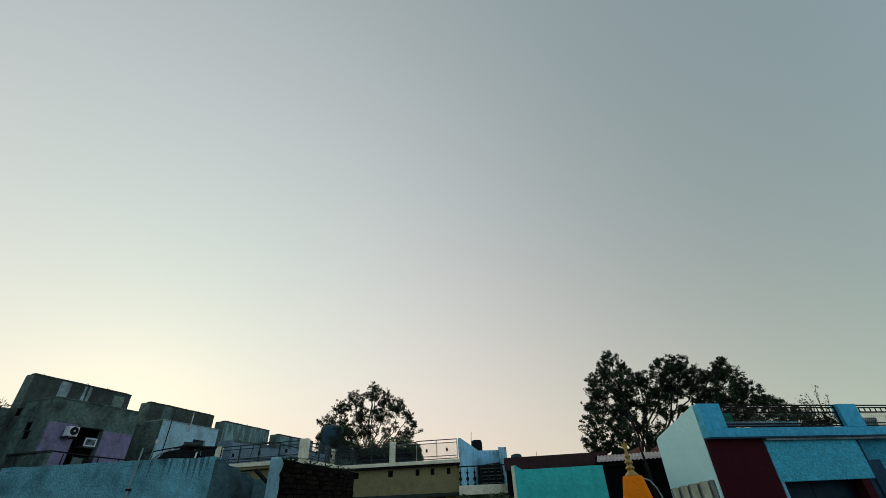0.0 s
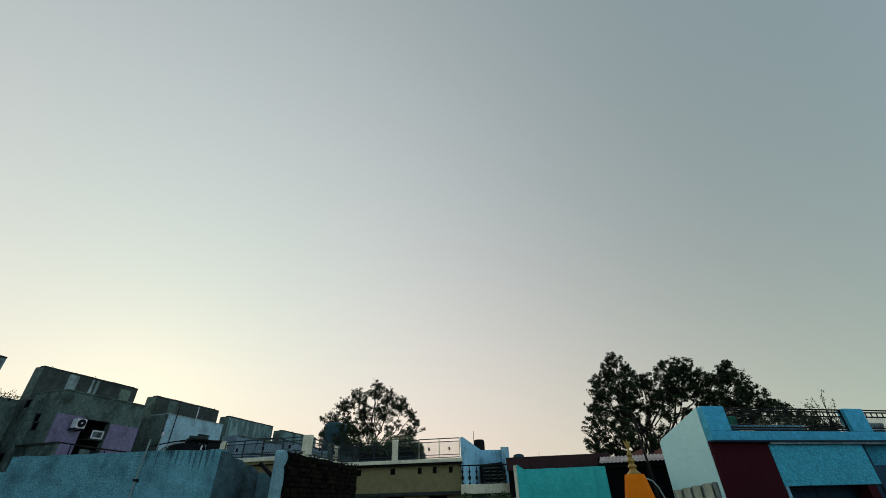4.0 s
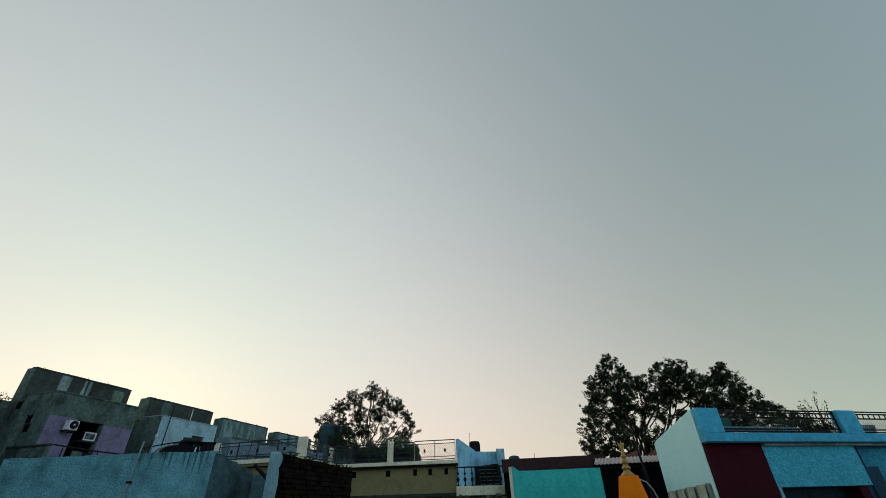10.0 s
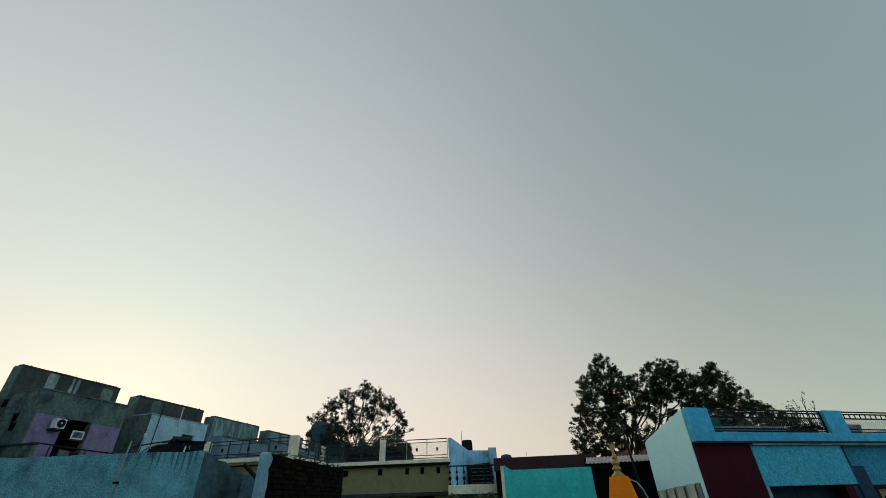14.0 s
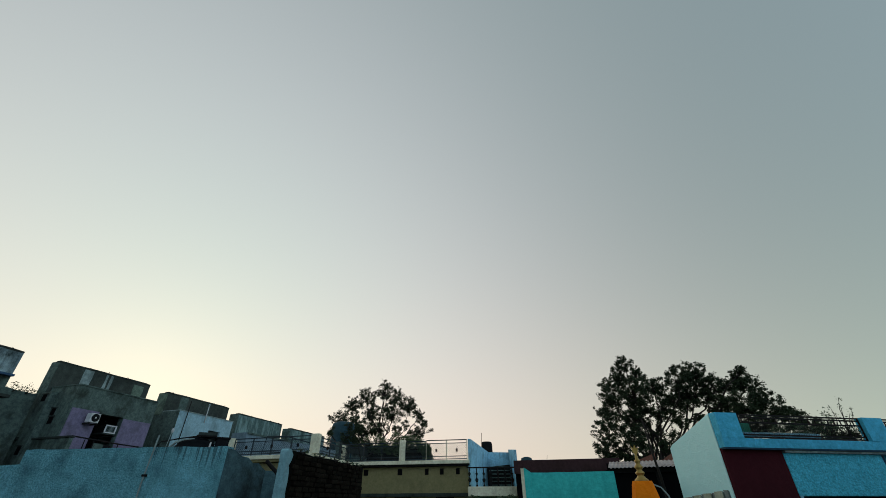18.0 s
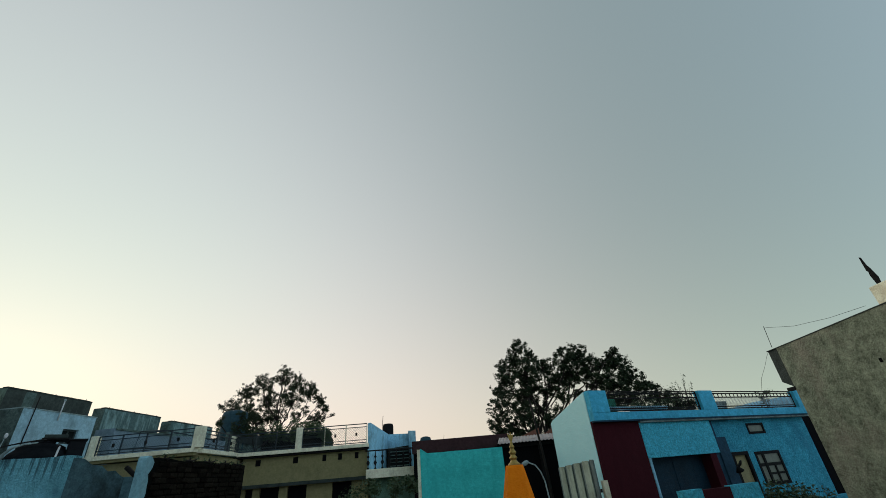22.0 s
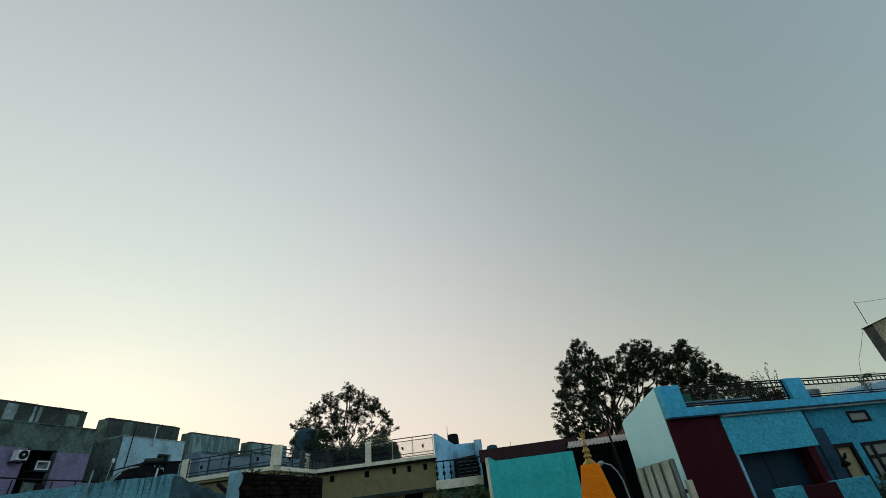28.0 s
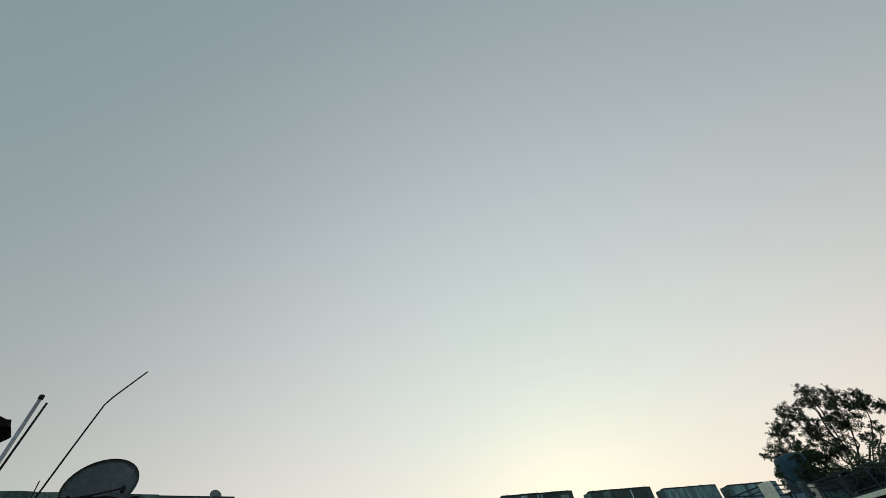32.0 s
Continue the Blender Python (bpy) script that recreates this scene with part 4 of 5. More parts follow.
YR = pose(-6.6, 26.3, 0, 0, 0, -8.6)
YL = pose(-12.42, 23.75, 0, 0, 0, -15)
YS = pose(-7.28, 22.3, 0, 0, 0, 80.4)


def ypart(name, bm, mat, m, label=""):
    return put(part(name, bm, mat, yh, label), m)


ypart("slab_edge", box(-0.4, 7.15, -0.35, 0.4, 3.9, 4.08, 0.01), CREAM, YR)
# black band under the slab: its shadow is put into the soffit's colour
ypart("slab_soffit", box(-0.4, 7.15, -0.25, 0.4, 3.8, 3.9), DARK_WOOD, YR)
wy = ypart("wall", wall_mesh(0.3, 7.1, 0.05, 0.3, FOOT, 3.796, [(0.66, 1.05, 1.0, 2.34), (1.42, 2.42, 1.0, 2.34), (2.86, 3.86, 1.0, 2.34), (5.2, 6.22, 1.0, 2.34)]), YELLOW, YR)
for x, w in ((1.15, 0.26), (3.15, 0.26), (4.7, 0.2), (5.55, 0.2), (6.45, 0.2)):
    put(part("socket_hole", box(x - w / 2, x + w / 2, 0.03, 0.06, 3.4, 3.7), SHADE_BLACK, yh), YR)
ypart("ledge", rough_top(box(0.2, 7.2, -0.3, 0.05, 2.36, 2.52), 2.52, 0.012, 0.3, 5), CONCRETE_DARK, YR, "mossy dark concrete ledge")
for a, b in ((0.66, 1.05), (1.42, 2.42), (2.86, 3.86), (5.2, 6.22)):
    ypart("window_opening", box(a, b, 0.2, 0.24, 1.0, 2.34), SHADE_BLACK, YR)
ypart("body", box(0.3, 7.1, 0.3, 8.0, FOOT, 3.8), YELLOW, YR)
ypart("slab_edge", box(-0.15, 5.25, -0.3, 0.4, 3.98, 4.16, 0.01), CREAM, YL)
ypart("slab_soffit", box(-0.1, 5.2, -0.2, 0.4, 3.86, 3.98), YELLOW, YL)
ypart("wall", box(0.1, 5.1, 0.1, 5.0, FOOT, 3.82), YELLOW, YL)
ypart("slab_edge", box(0.1, 4.1, -0.12, 0.3, 3.94, 4.12, 0.01), CREAM, YS)
ypart("wall", box(0.2, 4.0, 0.1, 0.4, FOOT, 3.94), YELLOW, YS)
ypart("terrace_floor", box(0, 7.0, 0.3, 7.0, 3.84, 4.0), CONCRETE, YR)
ypart("terrace_floor", box(0.1, 5.1, 0.35, 5.0, 3.9, 4.08), CONCRETE, YL)
ypart("terrace_post", box(5.08, 5.52, -0.28, -0.02, 4.16, 5.06, 0.012), CREAM, YL)
ypart("terrace_post", box(0.02, 0.34, -0.28, -0.02, 4.16, 5.04, 0.012), CREAM, YL)
ypart("terrace_post", box(-0.35, -0.12, -0.3, -0.05, 4.06, 4.98, 0.012), CREAM, YR)
ypart("terrace_post", box(3.15, 3.48, -0.3, -0.05, 4.06, 5.14, 0.012), CREAM, YR)
terrace_rail(yh, YL @ pose(0, -0.15, 0), 0.34, 5.08, 4.16, 5.02, 3)
terrace_rail(yh, YS @ pose(0, 0.0, 0), 0.3, 4.0, 4.12, 4.96, 2)
terrace_rail(yh, YR @ pose(0, -0.17, 0), -0.12, 3.15, 4.06, 5.04, 0)
terrace_rail(yh, YR @ pose(0, -0.17, 0), 3.48, 4.7, 4.06, 5.08, 0)
terrace_rail(yh, YR @ pose(0, -0.17, 0), 4.7, 7.02, 4.06, 5.12, 2, pale=True)
ypart("stair_rail", tube([(0.7, 1.6, 4.1), (0.9, 1.6, 5.35), (2.2, 1.6, 5.3), (5.0, 1.5, 4.6)], 0.03, 6), RAIL_GREY, YL)
ypart("stair_rail", tube([(0.4, 1.3, 4.55), (5.0, 1.2, 4.3)], 0.03, 6), RAIL_GREY, YL)

# stair tower and its balcony with cast balusters
def slope_wall(p, q, z0p, z0q, z1p, z1q, th):
    p, q = Vector(p), Vector(q)
    d = (q - p).normalized()
    s = Vector((-d.y, d.x)) * th
    bm = bmesh.new()
    v = [bm.verts.new((c.x, c.y, z)) for c, z in ((p, z0p), (q, z0q), (q, z1q), (p, z1p))]
    u = [bm.verts.new((c.x + s.x, c.y + s.y, z)) for c, z in ((p, z0p), (q, z0q), (q, z1q), (p, z1p))]
    bm.faces.new(v)
    bm.faces.new(u[::-1])
    for i in range(4):
        bm.faces.new([v[(i + 1) % 4], v[i], u[i], u[(i + 1) % 4]])
    bmesh.ops.recalc_face_normals(bm, faces=bm.faces)
    return bm


st = thing("stair_tower", NEARER, "pale blue open stair tower with cast balusters", "stair tower")
part("side_wall", slope_wall((0.52, 25.0), (1.66, 28.2), 2.6, 2.6, 5.12, 4.78, 0.16), STAIR_BLUE, st)
part("rear_wall", slope_wall((1.66, 28.2), (2.95, 28.2), 2.6, 2.6, 4.76, 4.74, 0.16), STAIR_BLUE, st)
part("side_wall", slope_wall((2.98, 25.6), (2.92, 28.2), 2.6, 2.6, 4.62, 4.9, -0.12), STAIR_BLUE, st)
# dark blocks behind the balusters: shade of the stair opening in their colour
part("flight", slope_wall((1.55, 27.6), (2.85, 27.6), 2.6, 2.6, 3.9, 4.02, 0.5), DARK_WOOD, st, "dark block standing in for the shaded stair opening")
part("flight", slope_wall((2.3, 27.3), (2.85, 27.3), 2.6, 2.6, 3.85, 4.0, 0.2), DARK_WOOD, st)
for k in range(6):
    part("tread", box(1.62, 2.84, 26.3 + 0.16 * k, 26.5 + 0.16 * k, 2.9 + 0.19 * k, 2.94 + 0.19 * k), CONCRETE, st)
part("balcony_floor", box(0.3, 3.85, 24.2, 28.0, 2.36, 2.78, 0.01), CREAM, st)
part("base", box(0.6, 3.7, 25.0, 28.0, FOOT, 2.355), GREEN_SHADED, st)
part("balcony_post", box(3.62, 3.84, 24.15, 24.4, 2.784, 3.5, 0.01), CREAM, st)
prof = [(0.03, 2.78), (0.07, 2.8), (0.03, 2.86), (0.025, 2.95), (0.09, 3.08), (0.025, 3.2), (0.03, 3.3), (0.075, 3.36), (0.03, 3.42), (0.02, 3.62)]
for k in range(9):
    part("baluster", lathe(prof, 10, x=0.4 + k * 0.37, y=24.35), IRON, st)
part("hand_rail", box(0.25, 3.62, 24.31, 24.39, 3.62, 3.68), IRON, st)
t = thing("roof_tank", pose(1.8, 31.5, 0), "black plastic water tank on a roof", "tank")
part("body", lathe([(0.36, 4.4), (0.38, 4.5), (0.38, 5.55), (0.33, 5.72), (0.28, 5.74)], 20), PLASTIC_BLACK, t)
part("stand", box(-0.45, 0.45, -0.45, 0.45, 0, 4.4), CONCRETE, t)
p = thing("thin_mast", pose(1.32, 29.0, 0), "thin iron rod standing behind a roof", "rod")
part("rod", tube([(0, 0, 0), (0, 0, 5.6), (0.03, 0, 5.97)], 0.016, 5), IRON, p)
t = thing("blue_roof_tank", pose(3.9, 27.5, 0), "low blue plastic tank behind a roof edge", "tank")
part("body", lathe([(0.35, 3.6), (0.37, 3.7), (0.37, 4.15), (0.3, 4.36), (0.12, 4.42)], 18), TANK_BLUE, t)
part("stand", box(-0.4, 0.4, -0.4, 0.4, 0, 3.6), CONCRETE, t)

# big faded tank beside the left tree
t = thing("large_water_tank", pose(-8.9, 33.0, 0), "large faded blue cylindrical water tank", "tank")
part("body", lathe([(0.82, 4.6), (0.86, 4.75), (0.86, 7.0), (0.8, 7.25), (0.55, 7.35)], 28), TANK_BLUE, t)
part("stand", box(-0.95, 0.95, -0.95, 0.95, 0, 4.6), CONCRETE_DARK, t)

# low dark building across, behind the terrace
h = thing("dark_roof_house", pose(-11.2, 35.5, 0), "dark low house behind the terrace railing", "house")
part("wall", rough_top(box(0, 8.6, 0, 6, 0, 5.95), 5.95, 0.12, 0.4, 2), DARK_WOOD, h)
part("roof_edge", box(-0.2, 8.8, -0.2, 0.0, 5.5, 5.65), CONCRETE_DARK, h)

# ---- teal wall, maroon roof edge, tin shed ----
w = thing("teal_wall", pose(1.98, 14.95, 0, 0, 0, -12), "bright teal painted garden wall", "wall")
part("wall", rough_top(box(0.16, 2.72, 0, 0.2, 0, 2.84), 2.84, 0.01, 0.3, 4), TEAL, w)
part("end_pier", prism([(0, 0), (0.2, 0), (0.2, 2.86), (0.02, 2.98), (0, 2.98)], -0.06, 0.5), TEAL, w)
part("pier_edge", box(-0.1, -0.004, -0.1, 0.4, 0, 2.96), CREAM, w)
h = thing("low_house", pose(2.35, 19.85, 0, 0, 0, -12), "low house with a long maroon roof edge", "house")
part("roof_edge", box(-0.12, 4.2, 0, 0.3, 3.1, 3.6), MAROON_TIN, h)
part("roof_vent", tube([(1.3, 0.15, 3.6), (1.33, 0.15, 3.78)], 0.008, 5), IRON, h)
# wall in near-black: the shade beside the stair tower is in its colour
part("wall", box(-0.1, 4.15, 0.3, 0.9, 0, 3.396), SHADE_BLACK, h)
part("roof", box(-0.12, 4.2, 0.3, 1.0, 3.4, 3.56), MAROON_TIN, h)


def corrugated(x0, x1, y0, y1, z0, z1, pitch=0.076, amp=0.012):
    """A wavy sheet from (y0, z0) to (y1, z1)."""
    bm = bmesh.new()
    n = int((x1 - x0) / pitch * 6)
    top = []
    for i in range(n + 1):
        x = x0 + (x1 - x0) * i / n
        dz = amp * math.sin(2 * math.pi * (x - x0) / pitch)
        top.append([bm.verts.new((x, y, z + dz + o)) for y, z, o in ((y0, z0, 0), (y1, z1, 0), (y1, z1, -0.004), (y0, z0, -0.004))])
    for a, b in zip(top, top[1:]):
        for k in range(4):
            f = bm.faces.new([a[k], b[k], b[(k + 1) % 4], a[(k + 1) % 4]])
            f.smooth = True
    return bm


h = thing("tin_shed", pose(4.75, 15.2, 0, 0, 0, -20), "dark shed under a corrugated tin roof", "shed")
part("roof_sheet", corrugated(0.0, 2.4, -0.1, 1.6, 2.97, 3.27, 0.12, 0.014), TIN, h)
# shed walls in near-black: the shade under the tin roof is painted on
part("rear_wall", box(-0.1, 2.4, 1.5, 1.59, 0, 3.22), SHADE_BLACK, h)
part("side_wall", box(-0.25, -0.15, 0.2, 1.59, 0, 2.9), SHADE_BLACK, h)
part("front_wall", box(-0.15, 2.6, 0.25, 0.35, 0, 2.9), SHADE_BLACK, h)
part("beam", box(-0.1, 2.4, 0.1, 0.2, 2.84, 2.93), DARK_WOOD, h)
part("post", tube([(1.5, 0.1, 0), (1.42, 0.1, 2.86)], 0.05, 8), DARK_WOOD, h)
h = thing("rusty_sheets", pose(6.3, 17.0, 0, 0, 0, -22), "rust red metal sheets standing behind the shed", "sheet metal")
part("sheet", prism([(0, 0), (0.75, 0), (0.75, 3.55), (0.6, 3.5), (0, 3.3)], 0, 0.03), RUST_RED, h)
part("sheet", prism([(0.8, 0), (1.7, 0), (1.7, 3.75), (0.8, 3.25)], 0.1, 0.13), RUST_RED, h)

# ---- striped sheet fence ----
FE = pose(4.88, 10.85, 0, 0, 0, -94.9)
f = thing("sheet_fence", FE, "fence of faded cream and grey corrugated sheets", "fence")
x = 0.0
for k in range(9):
    w_ = 0.17 if k % 2 == 0 else 0.33
    zt = 2.085 + 0.045 * (x + w_ / 2)
    y_ = 0.03 if k % 2 == 0 else 0.0
    part("sheet", rough_top(box(x, x + w_ - 0.002, y_, y_ + 0.018, 0, zt), zt, 0.01, 0.06, k), STRIPE_DARK if k % 2 == 0 else STRIPE_PALE, f)
    x += w_
part("backing_sheet", prism([(0, 0), (x, 0), (x, 2.07 + 0.045 * x), (0, 2.075)], 0.05, 0.058), STRIPE_DARK, f)
part("back_rail", box(0, x, 0.065, 0.1, 1.6, 1.66), IRON, f)
part("corner_post", rough_top(box(x - 0.04, x + 0.07, 0.12, 0.22, 0, 1.8), 1.8, 0.02, 0.03, 3), CREAM, f)

# ---- small saffron shrine with brass finial, and its lamp ----
s = thing("shrine", pose(1.555, 4.23, 0, 0, 0, -20), "small saffron shrine spire topped by a brass finial", "shrine")


def frustum(levels, bev=0.02):
    bm = bmesh.new()
    rings = []
    for h_, z in levels:
        c = h_ * 0.3
        rings.append([bm.verts.new((x_, y_, z)) for x_, y_ in ((-h_ + c, -h_), (h_ - c, -h_), (h_, -h_ + c), (h_, h_ - c), (h_ - c, h_), (-h_ + c, h_), (-h_, h_ - c), (-h_, -h_ + c))])
    for a, b in zip(rings, rings[1:]):
        for k in range(8):
            bm.faces.new([a[k], a[(k + 1) % 8], b[(k + 1) % 8], b[k]])
    bm.faces.new(rings[-1])
    bm.faces.new(rings[0][::-1])
    return bm


part("spire", frustum([(0.3, 1.2), (0.21, 1.6), (0.145, 1.85), (0.085, 2.12), (0.078, 2.135)]), ORANGE, s)
part("body", box(-0.35, 0.35, -0.35, 0.35, 0.3, 1.2, 0.02), ORANGE, s)
part("plinth", box(-0.5, 0.5, -0.5, 0.5, 0, 0.3, 0.02), CONCRETE_PALE, s)
fin = part("finial", lathe([(0.06, 2.13), (0.058, 2.145), (0.035, 2.165), (0.026, 2.18), (0.036, 2.19), (0.04, 2.2), (0.03, 2.212), (0.02, 2.22), (0.033, 2.235), (0.036, 2.248), (0.024, 2.262), (0.017, 2.275), (0.024, 2.287), (0.026, 2.295), (0.015, 2.31), (0.012, 2.335), (0.006, 2.34)], 18), BRASS, s, "turned brass finial")
part("spear", prism([(-0.006, 2.335), (0.006, 2.335), (0.022, 2.37), (0.03, 2.41), (0.014, 2.395), (0.004, 2.43), (-0.01, 2.395), (-0.028, 2.42), (-0.022, 2.375)], -0.004, 0.004), BRASS, fin)
lp = thing("gooseneck_lamp", pose(2.34, 5.98, 0), "grey gooseneck lamp on a bent pipe behind the shrine", "lamp")
part("arm", tube([(0.23, 0, 0), (0.225, 0, 1.7), (0.2, 0, 1.95), (0.16, 0, 2.06), (0.1, 0, 2.14), (0.0, 0, 2.18)], 0.009, 8), CONCRETE_PALE, lp)
part("head", lathe([(0.012, 0), (0.025, 0.012), (0.03, 0.055), (0.022, 0.09), (0.01, 0.1)], 16), CONCRETE_PALE, lp).matrix_local = pose(-0.085, 0, 2.155, 0, 70, 0)

# ---- blue house ----
BL = pose(6.45, 11.4, 0, 0, 0, 12.5)
bh = thing("blue_house", BL, "bright blue single-storey house with maroon panel and railed roof", "house")
part("front_wall", wall_mesh(4.48, 9.86, 0.12, 0.34, 0, 3.16, [(5.32, 6.04, 0.1, 2.07), (6.46, 7.66, 1.13, 2.03), (6.6, 7.4, 2.62, 2.91)]), SKY_BLUE, bh)
part("maroon_panel", box(-0.06, 1.64, -0.02, 0.3, 0, 3.14), MAROON, bh, "smooth maroon painted wall panel")
part("maroon_edge", box(1.66, 1.74, -0.03, 0.25, 0, 2.14), STAIR_BLUE, bh)
part("fascia_box", box(1.645, 4.65, -0.03, 0.3, 2.13, 3.06, 0.008), FASCIA_BLUE, bh, "boxed-out blue stucco fascia over the shutter")
part("fascia_cap", box(1.645, 9.9, -0.12, 0.115, 3.062, 3.11), CONCRETE_PALE, bh)
sh = part("shutter", wall_mesh(1.74, 4.2, 0.36, 0.4, 0.1, 2.15, []), SHUTTER, bh)
for k in range(14):
    part("slat", box(1.74, 4.2, 0.345, 0.36, 1.0 + 0.082 * k, 1.074 + 0.082 * k), SHUTTER, sh)
part("shutter_rib", box(2.92, 2.96, 0.33, 0.345, 0.1, 2.12), SHUTTER, sh)
part("maroon_jamb", box(4.2, 4.48, 0.0, 0.5, 0, 2.126), MAROON, bh)
part("navy_pilaster", box(4.665, 5.13, -0.02, 0.118, 0, 2.56), NAVY, bh)
part("upper_wall", box(4.48, 4.66, 0.02, 0.118, 0, 2.126), NAVY, bh)
part("pilaster_cap", box(4.665, 4.85, 0.06, 0.118, 2.565, 3.05), NAVY, bh)
d = new("door")
d.parent = bh
part("door_frame", wall_mesh(5.28, 6.08, 0.08, 0.2, 0.1, 2.11, [(5.38, 5.98, 0.1, 2.01)]), DARK_WOOD, d)
part("door_leaf", box(5.38, 5.98, 0.16, 0.2, 0.1, 2.01), KHAKI, d, "khaki curtain hanging in the doorway")
win = window_unit(bh, 6.42, 7.7, 0.1, 1.1, 2.07, 0, (0.6,), DARK_WOOD, PALE_PANE, 0.09)
for a, b, c, d in ((6.76, 6.87, 1.19, 1.98), (7.2, 7.27, 1.19, 1.66), (6.87, 7.61, 1.39, 1.45)):
    part("mullion", box(a, b, 0.105, 0.165, c, d), DARK_WOOD, win)
window_unit(bh, 6.56, 7.44, 0.1, 2.6, 2.93, 0, (), DARK_WOOD, PALE_PANE, 0.07, "vent_window")
# black box stands in for the shadow in the corner gap
part("corner_shadow_gap", box(9.865, 10.7, 0.3, 0.5, 0, 3.1), SHADE_BLACK, bh)
part("roof_slab", box(-0.05, 10.0, 0.032, 1.5, 3.152, 3.218), PARAPET_BLUE, bh)
part("roof_slab", box(3.0, 10.7, 1.504, 6.0, 3.14, 3.22), CONCRETE, bh)
part("slab_line", box(1.65, 10.0, -0.165, 0.1, 3.112, 3.15), NAVY, bh)
part("slab_line", box(-0.07, 1.648, -0.165, -0.024, 3.112, 3.15), NAVY, bh)
part("parapet_base", box(-0.07, 10.0, -0.16, 0.028, 3.152, 3.36, 0.002), PARAPET_BLUE, bh)
for a, b in ((-0.075, 0.56), (4.44, 5.1), (9.52, 10.0)):
    part("parapet_pillar", box(a, b, -0.17, 0.028, 3.36, 3.95, 0.002), PARAPET_BLUE, bh)
part("side_wall", prism([(0.02, 0), (1.6, 0), (1.6, 3.3), (1.5, 3.38), (0.02, 3.95)], -0.2, 0.0), SIDE_WHITE, bh, "pale aqua limewashed side wall").matrix_local = pose(-0.075, 0.03, 0, 0, 0, 96)
part("rear_body", box(0.3, 9.7, 0.6, 1.5, 0, 3.1), SKY_BLUE, bh)
part("rear_body", box(3.2, 9.7, 1.504, 6.0, 0, 3.1), SKY_BLUE, bh)


def roof_rail(x0, x1):
    g = new("roof_railing")
    g.parent = bh
    y = -0.06
    for z in (3.93, 3.87, 3.75, 3.46, 3.4):
        part("rail", box(x0, x1, y - 0.015, y + 0.015, z - 0.017, z + 0.017), IRON, g)
    n = int((x1 - x0) / 0.2)
    for i in range(n + 1):
        x_ = x0 + (x1 - x0) * i / n
        part("short_bar", box(x_ - 0.012, x_ + 0.012, y - 0.01, y + 0.01, 3.75, 3.87), IRON, g)
    part("wire_mesh", mesh_panel(x0, x1, y, 3.46, 3.75, 0.075, 0.005), IRON if x0 < 1 else STEEL, g)
    for x_ in (x0 + 0.015, x1 - 0.015):
        part("end_bar", box(x_ - 0.015, x_ + 0.015, y - 0.015, y + 0.015, 3.37, 3.94), IRON, g)


roof_rail(0.56, 4.44)
roof_rail(5.1, 9.5)
net = thing("shade_net", BL, "green shade net tied inside the roof railing", "net")
part("sheet", box(0.72, 1.3, 0.3, 0.31, 3.3, 3.8), GREEN_NET, net)
part("perforated_strip", mesh_panel(0.6, 3.1, 0.03, 3.4, 3.53, 0.05, 0.011), STAIR_BLUE, net)
part("tie_bar", box(0.7, 1.35, 0.3, 0.32, 3.8, 3.82), IRON, net)
bx = thing("roof_boxes", BL, "pale crates stacked on the blue roof", "crates")
part("crate", box(7.2, 8.05, 1.5, 2.0, 3.222, 3.62, 0.02), CONCRETE, bx)
part("crate", box(7.25, 8.1, 1.52, 1.98, 3.623, 3.74, 0.02), CONCRETE_PALE, bx)
part("crate", box(7.22, 8.12, 1.5, 2.0, 3.743, 3.87, 0.02), CONCRETE, bx)
bk = thing("rear_house", BL, "pale blue low house behind the blue roof", "house")
part("wall", prism([(10.9, 0), (15.2, 0), (15.2, 4.34), (14.4, 4.26), (10.9, 3.74)], 3.0, 4.5), STAIR_BLUE, bk)
lw = thing("front_wall_blue", BL, "low blue and maroon front compound wall", "wall")
part("wall", box(1.85, 2.9, -2.0, -1.85, 0, 1.42), FASCIA_BLUE, lw)
part("wall", box(0.9, 1.846, -2.0, -1.85, 0, 1.4), MAROON, lw)
part("wall", box(0.25, 0.896, -2.0, -1.85, 0, 1.43), FASCIA_BLUE, lw)
part("wall", box(2.904, 8.5, -2.0, -1.85, 0, 0.9), SKY_BLUE, lw)
lam = thing("wall_lamp", BL @ pose(-0.2, 0, 0), "dark curved wall lamp beside the door", "lamp")
part("arm", tube([(5.45, 0.1, 1.62), (5.4, -0.15, 1.78), (5.3, -0.25, 1.86), (5.18, -0.3, 1.84), (5.0, -0.3, 1.7)], 0.024, 6), DARK_WOOD, lam)
part("shade", lathe([(0.03, 0), (0.12, -0.13), (0.11, -0.14), (0.02, -0.03)], 14), DARK_WOOD, lam).matrix_local = pose(4.98, -0.3, 1.72, 0, -25, 0)

# ---- roughcast house on the lane ----
GR = pose(8.39, 7.16, 0, 0, 0, -102.6)
gh = thing("roughcast_house", GR, "grey-brown roughcast house wall with projecting roof edge", "house")
part("wall", box(0.28, 9.0, 0.0, 0.25, 0, 3.858), ROUGHCAST, gh)
part("end_wall", box(0.28, 0.5, 0.25, 5.0, 0, 3.72), ROUGHCAST, gh)
part("end_band", prism([(0.0, 3.25), (0.28, 3.1), (0.28, 3.86), (0.0, 3.86)], 0.02, 5.0), CONCRETE_DARK, gh)
part("roof", box(0.0, 9.0, -0.012, 5.0, 3.86, 3.875), CONCRETE_DARK, gh)
part("eave_corner", box(0.06, 0.3, 0.0, 0.1, 3.06, 3.12), DARK_WOOD, gh)
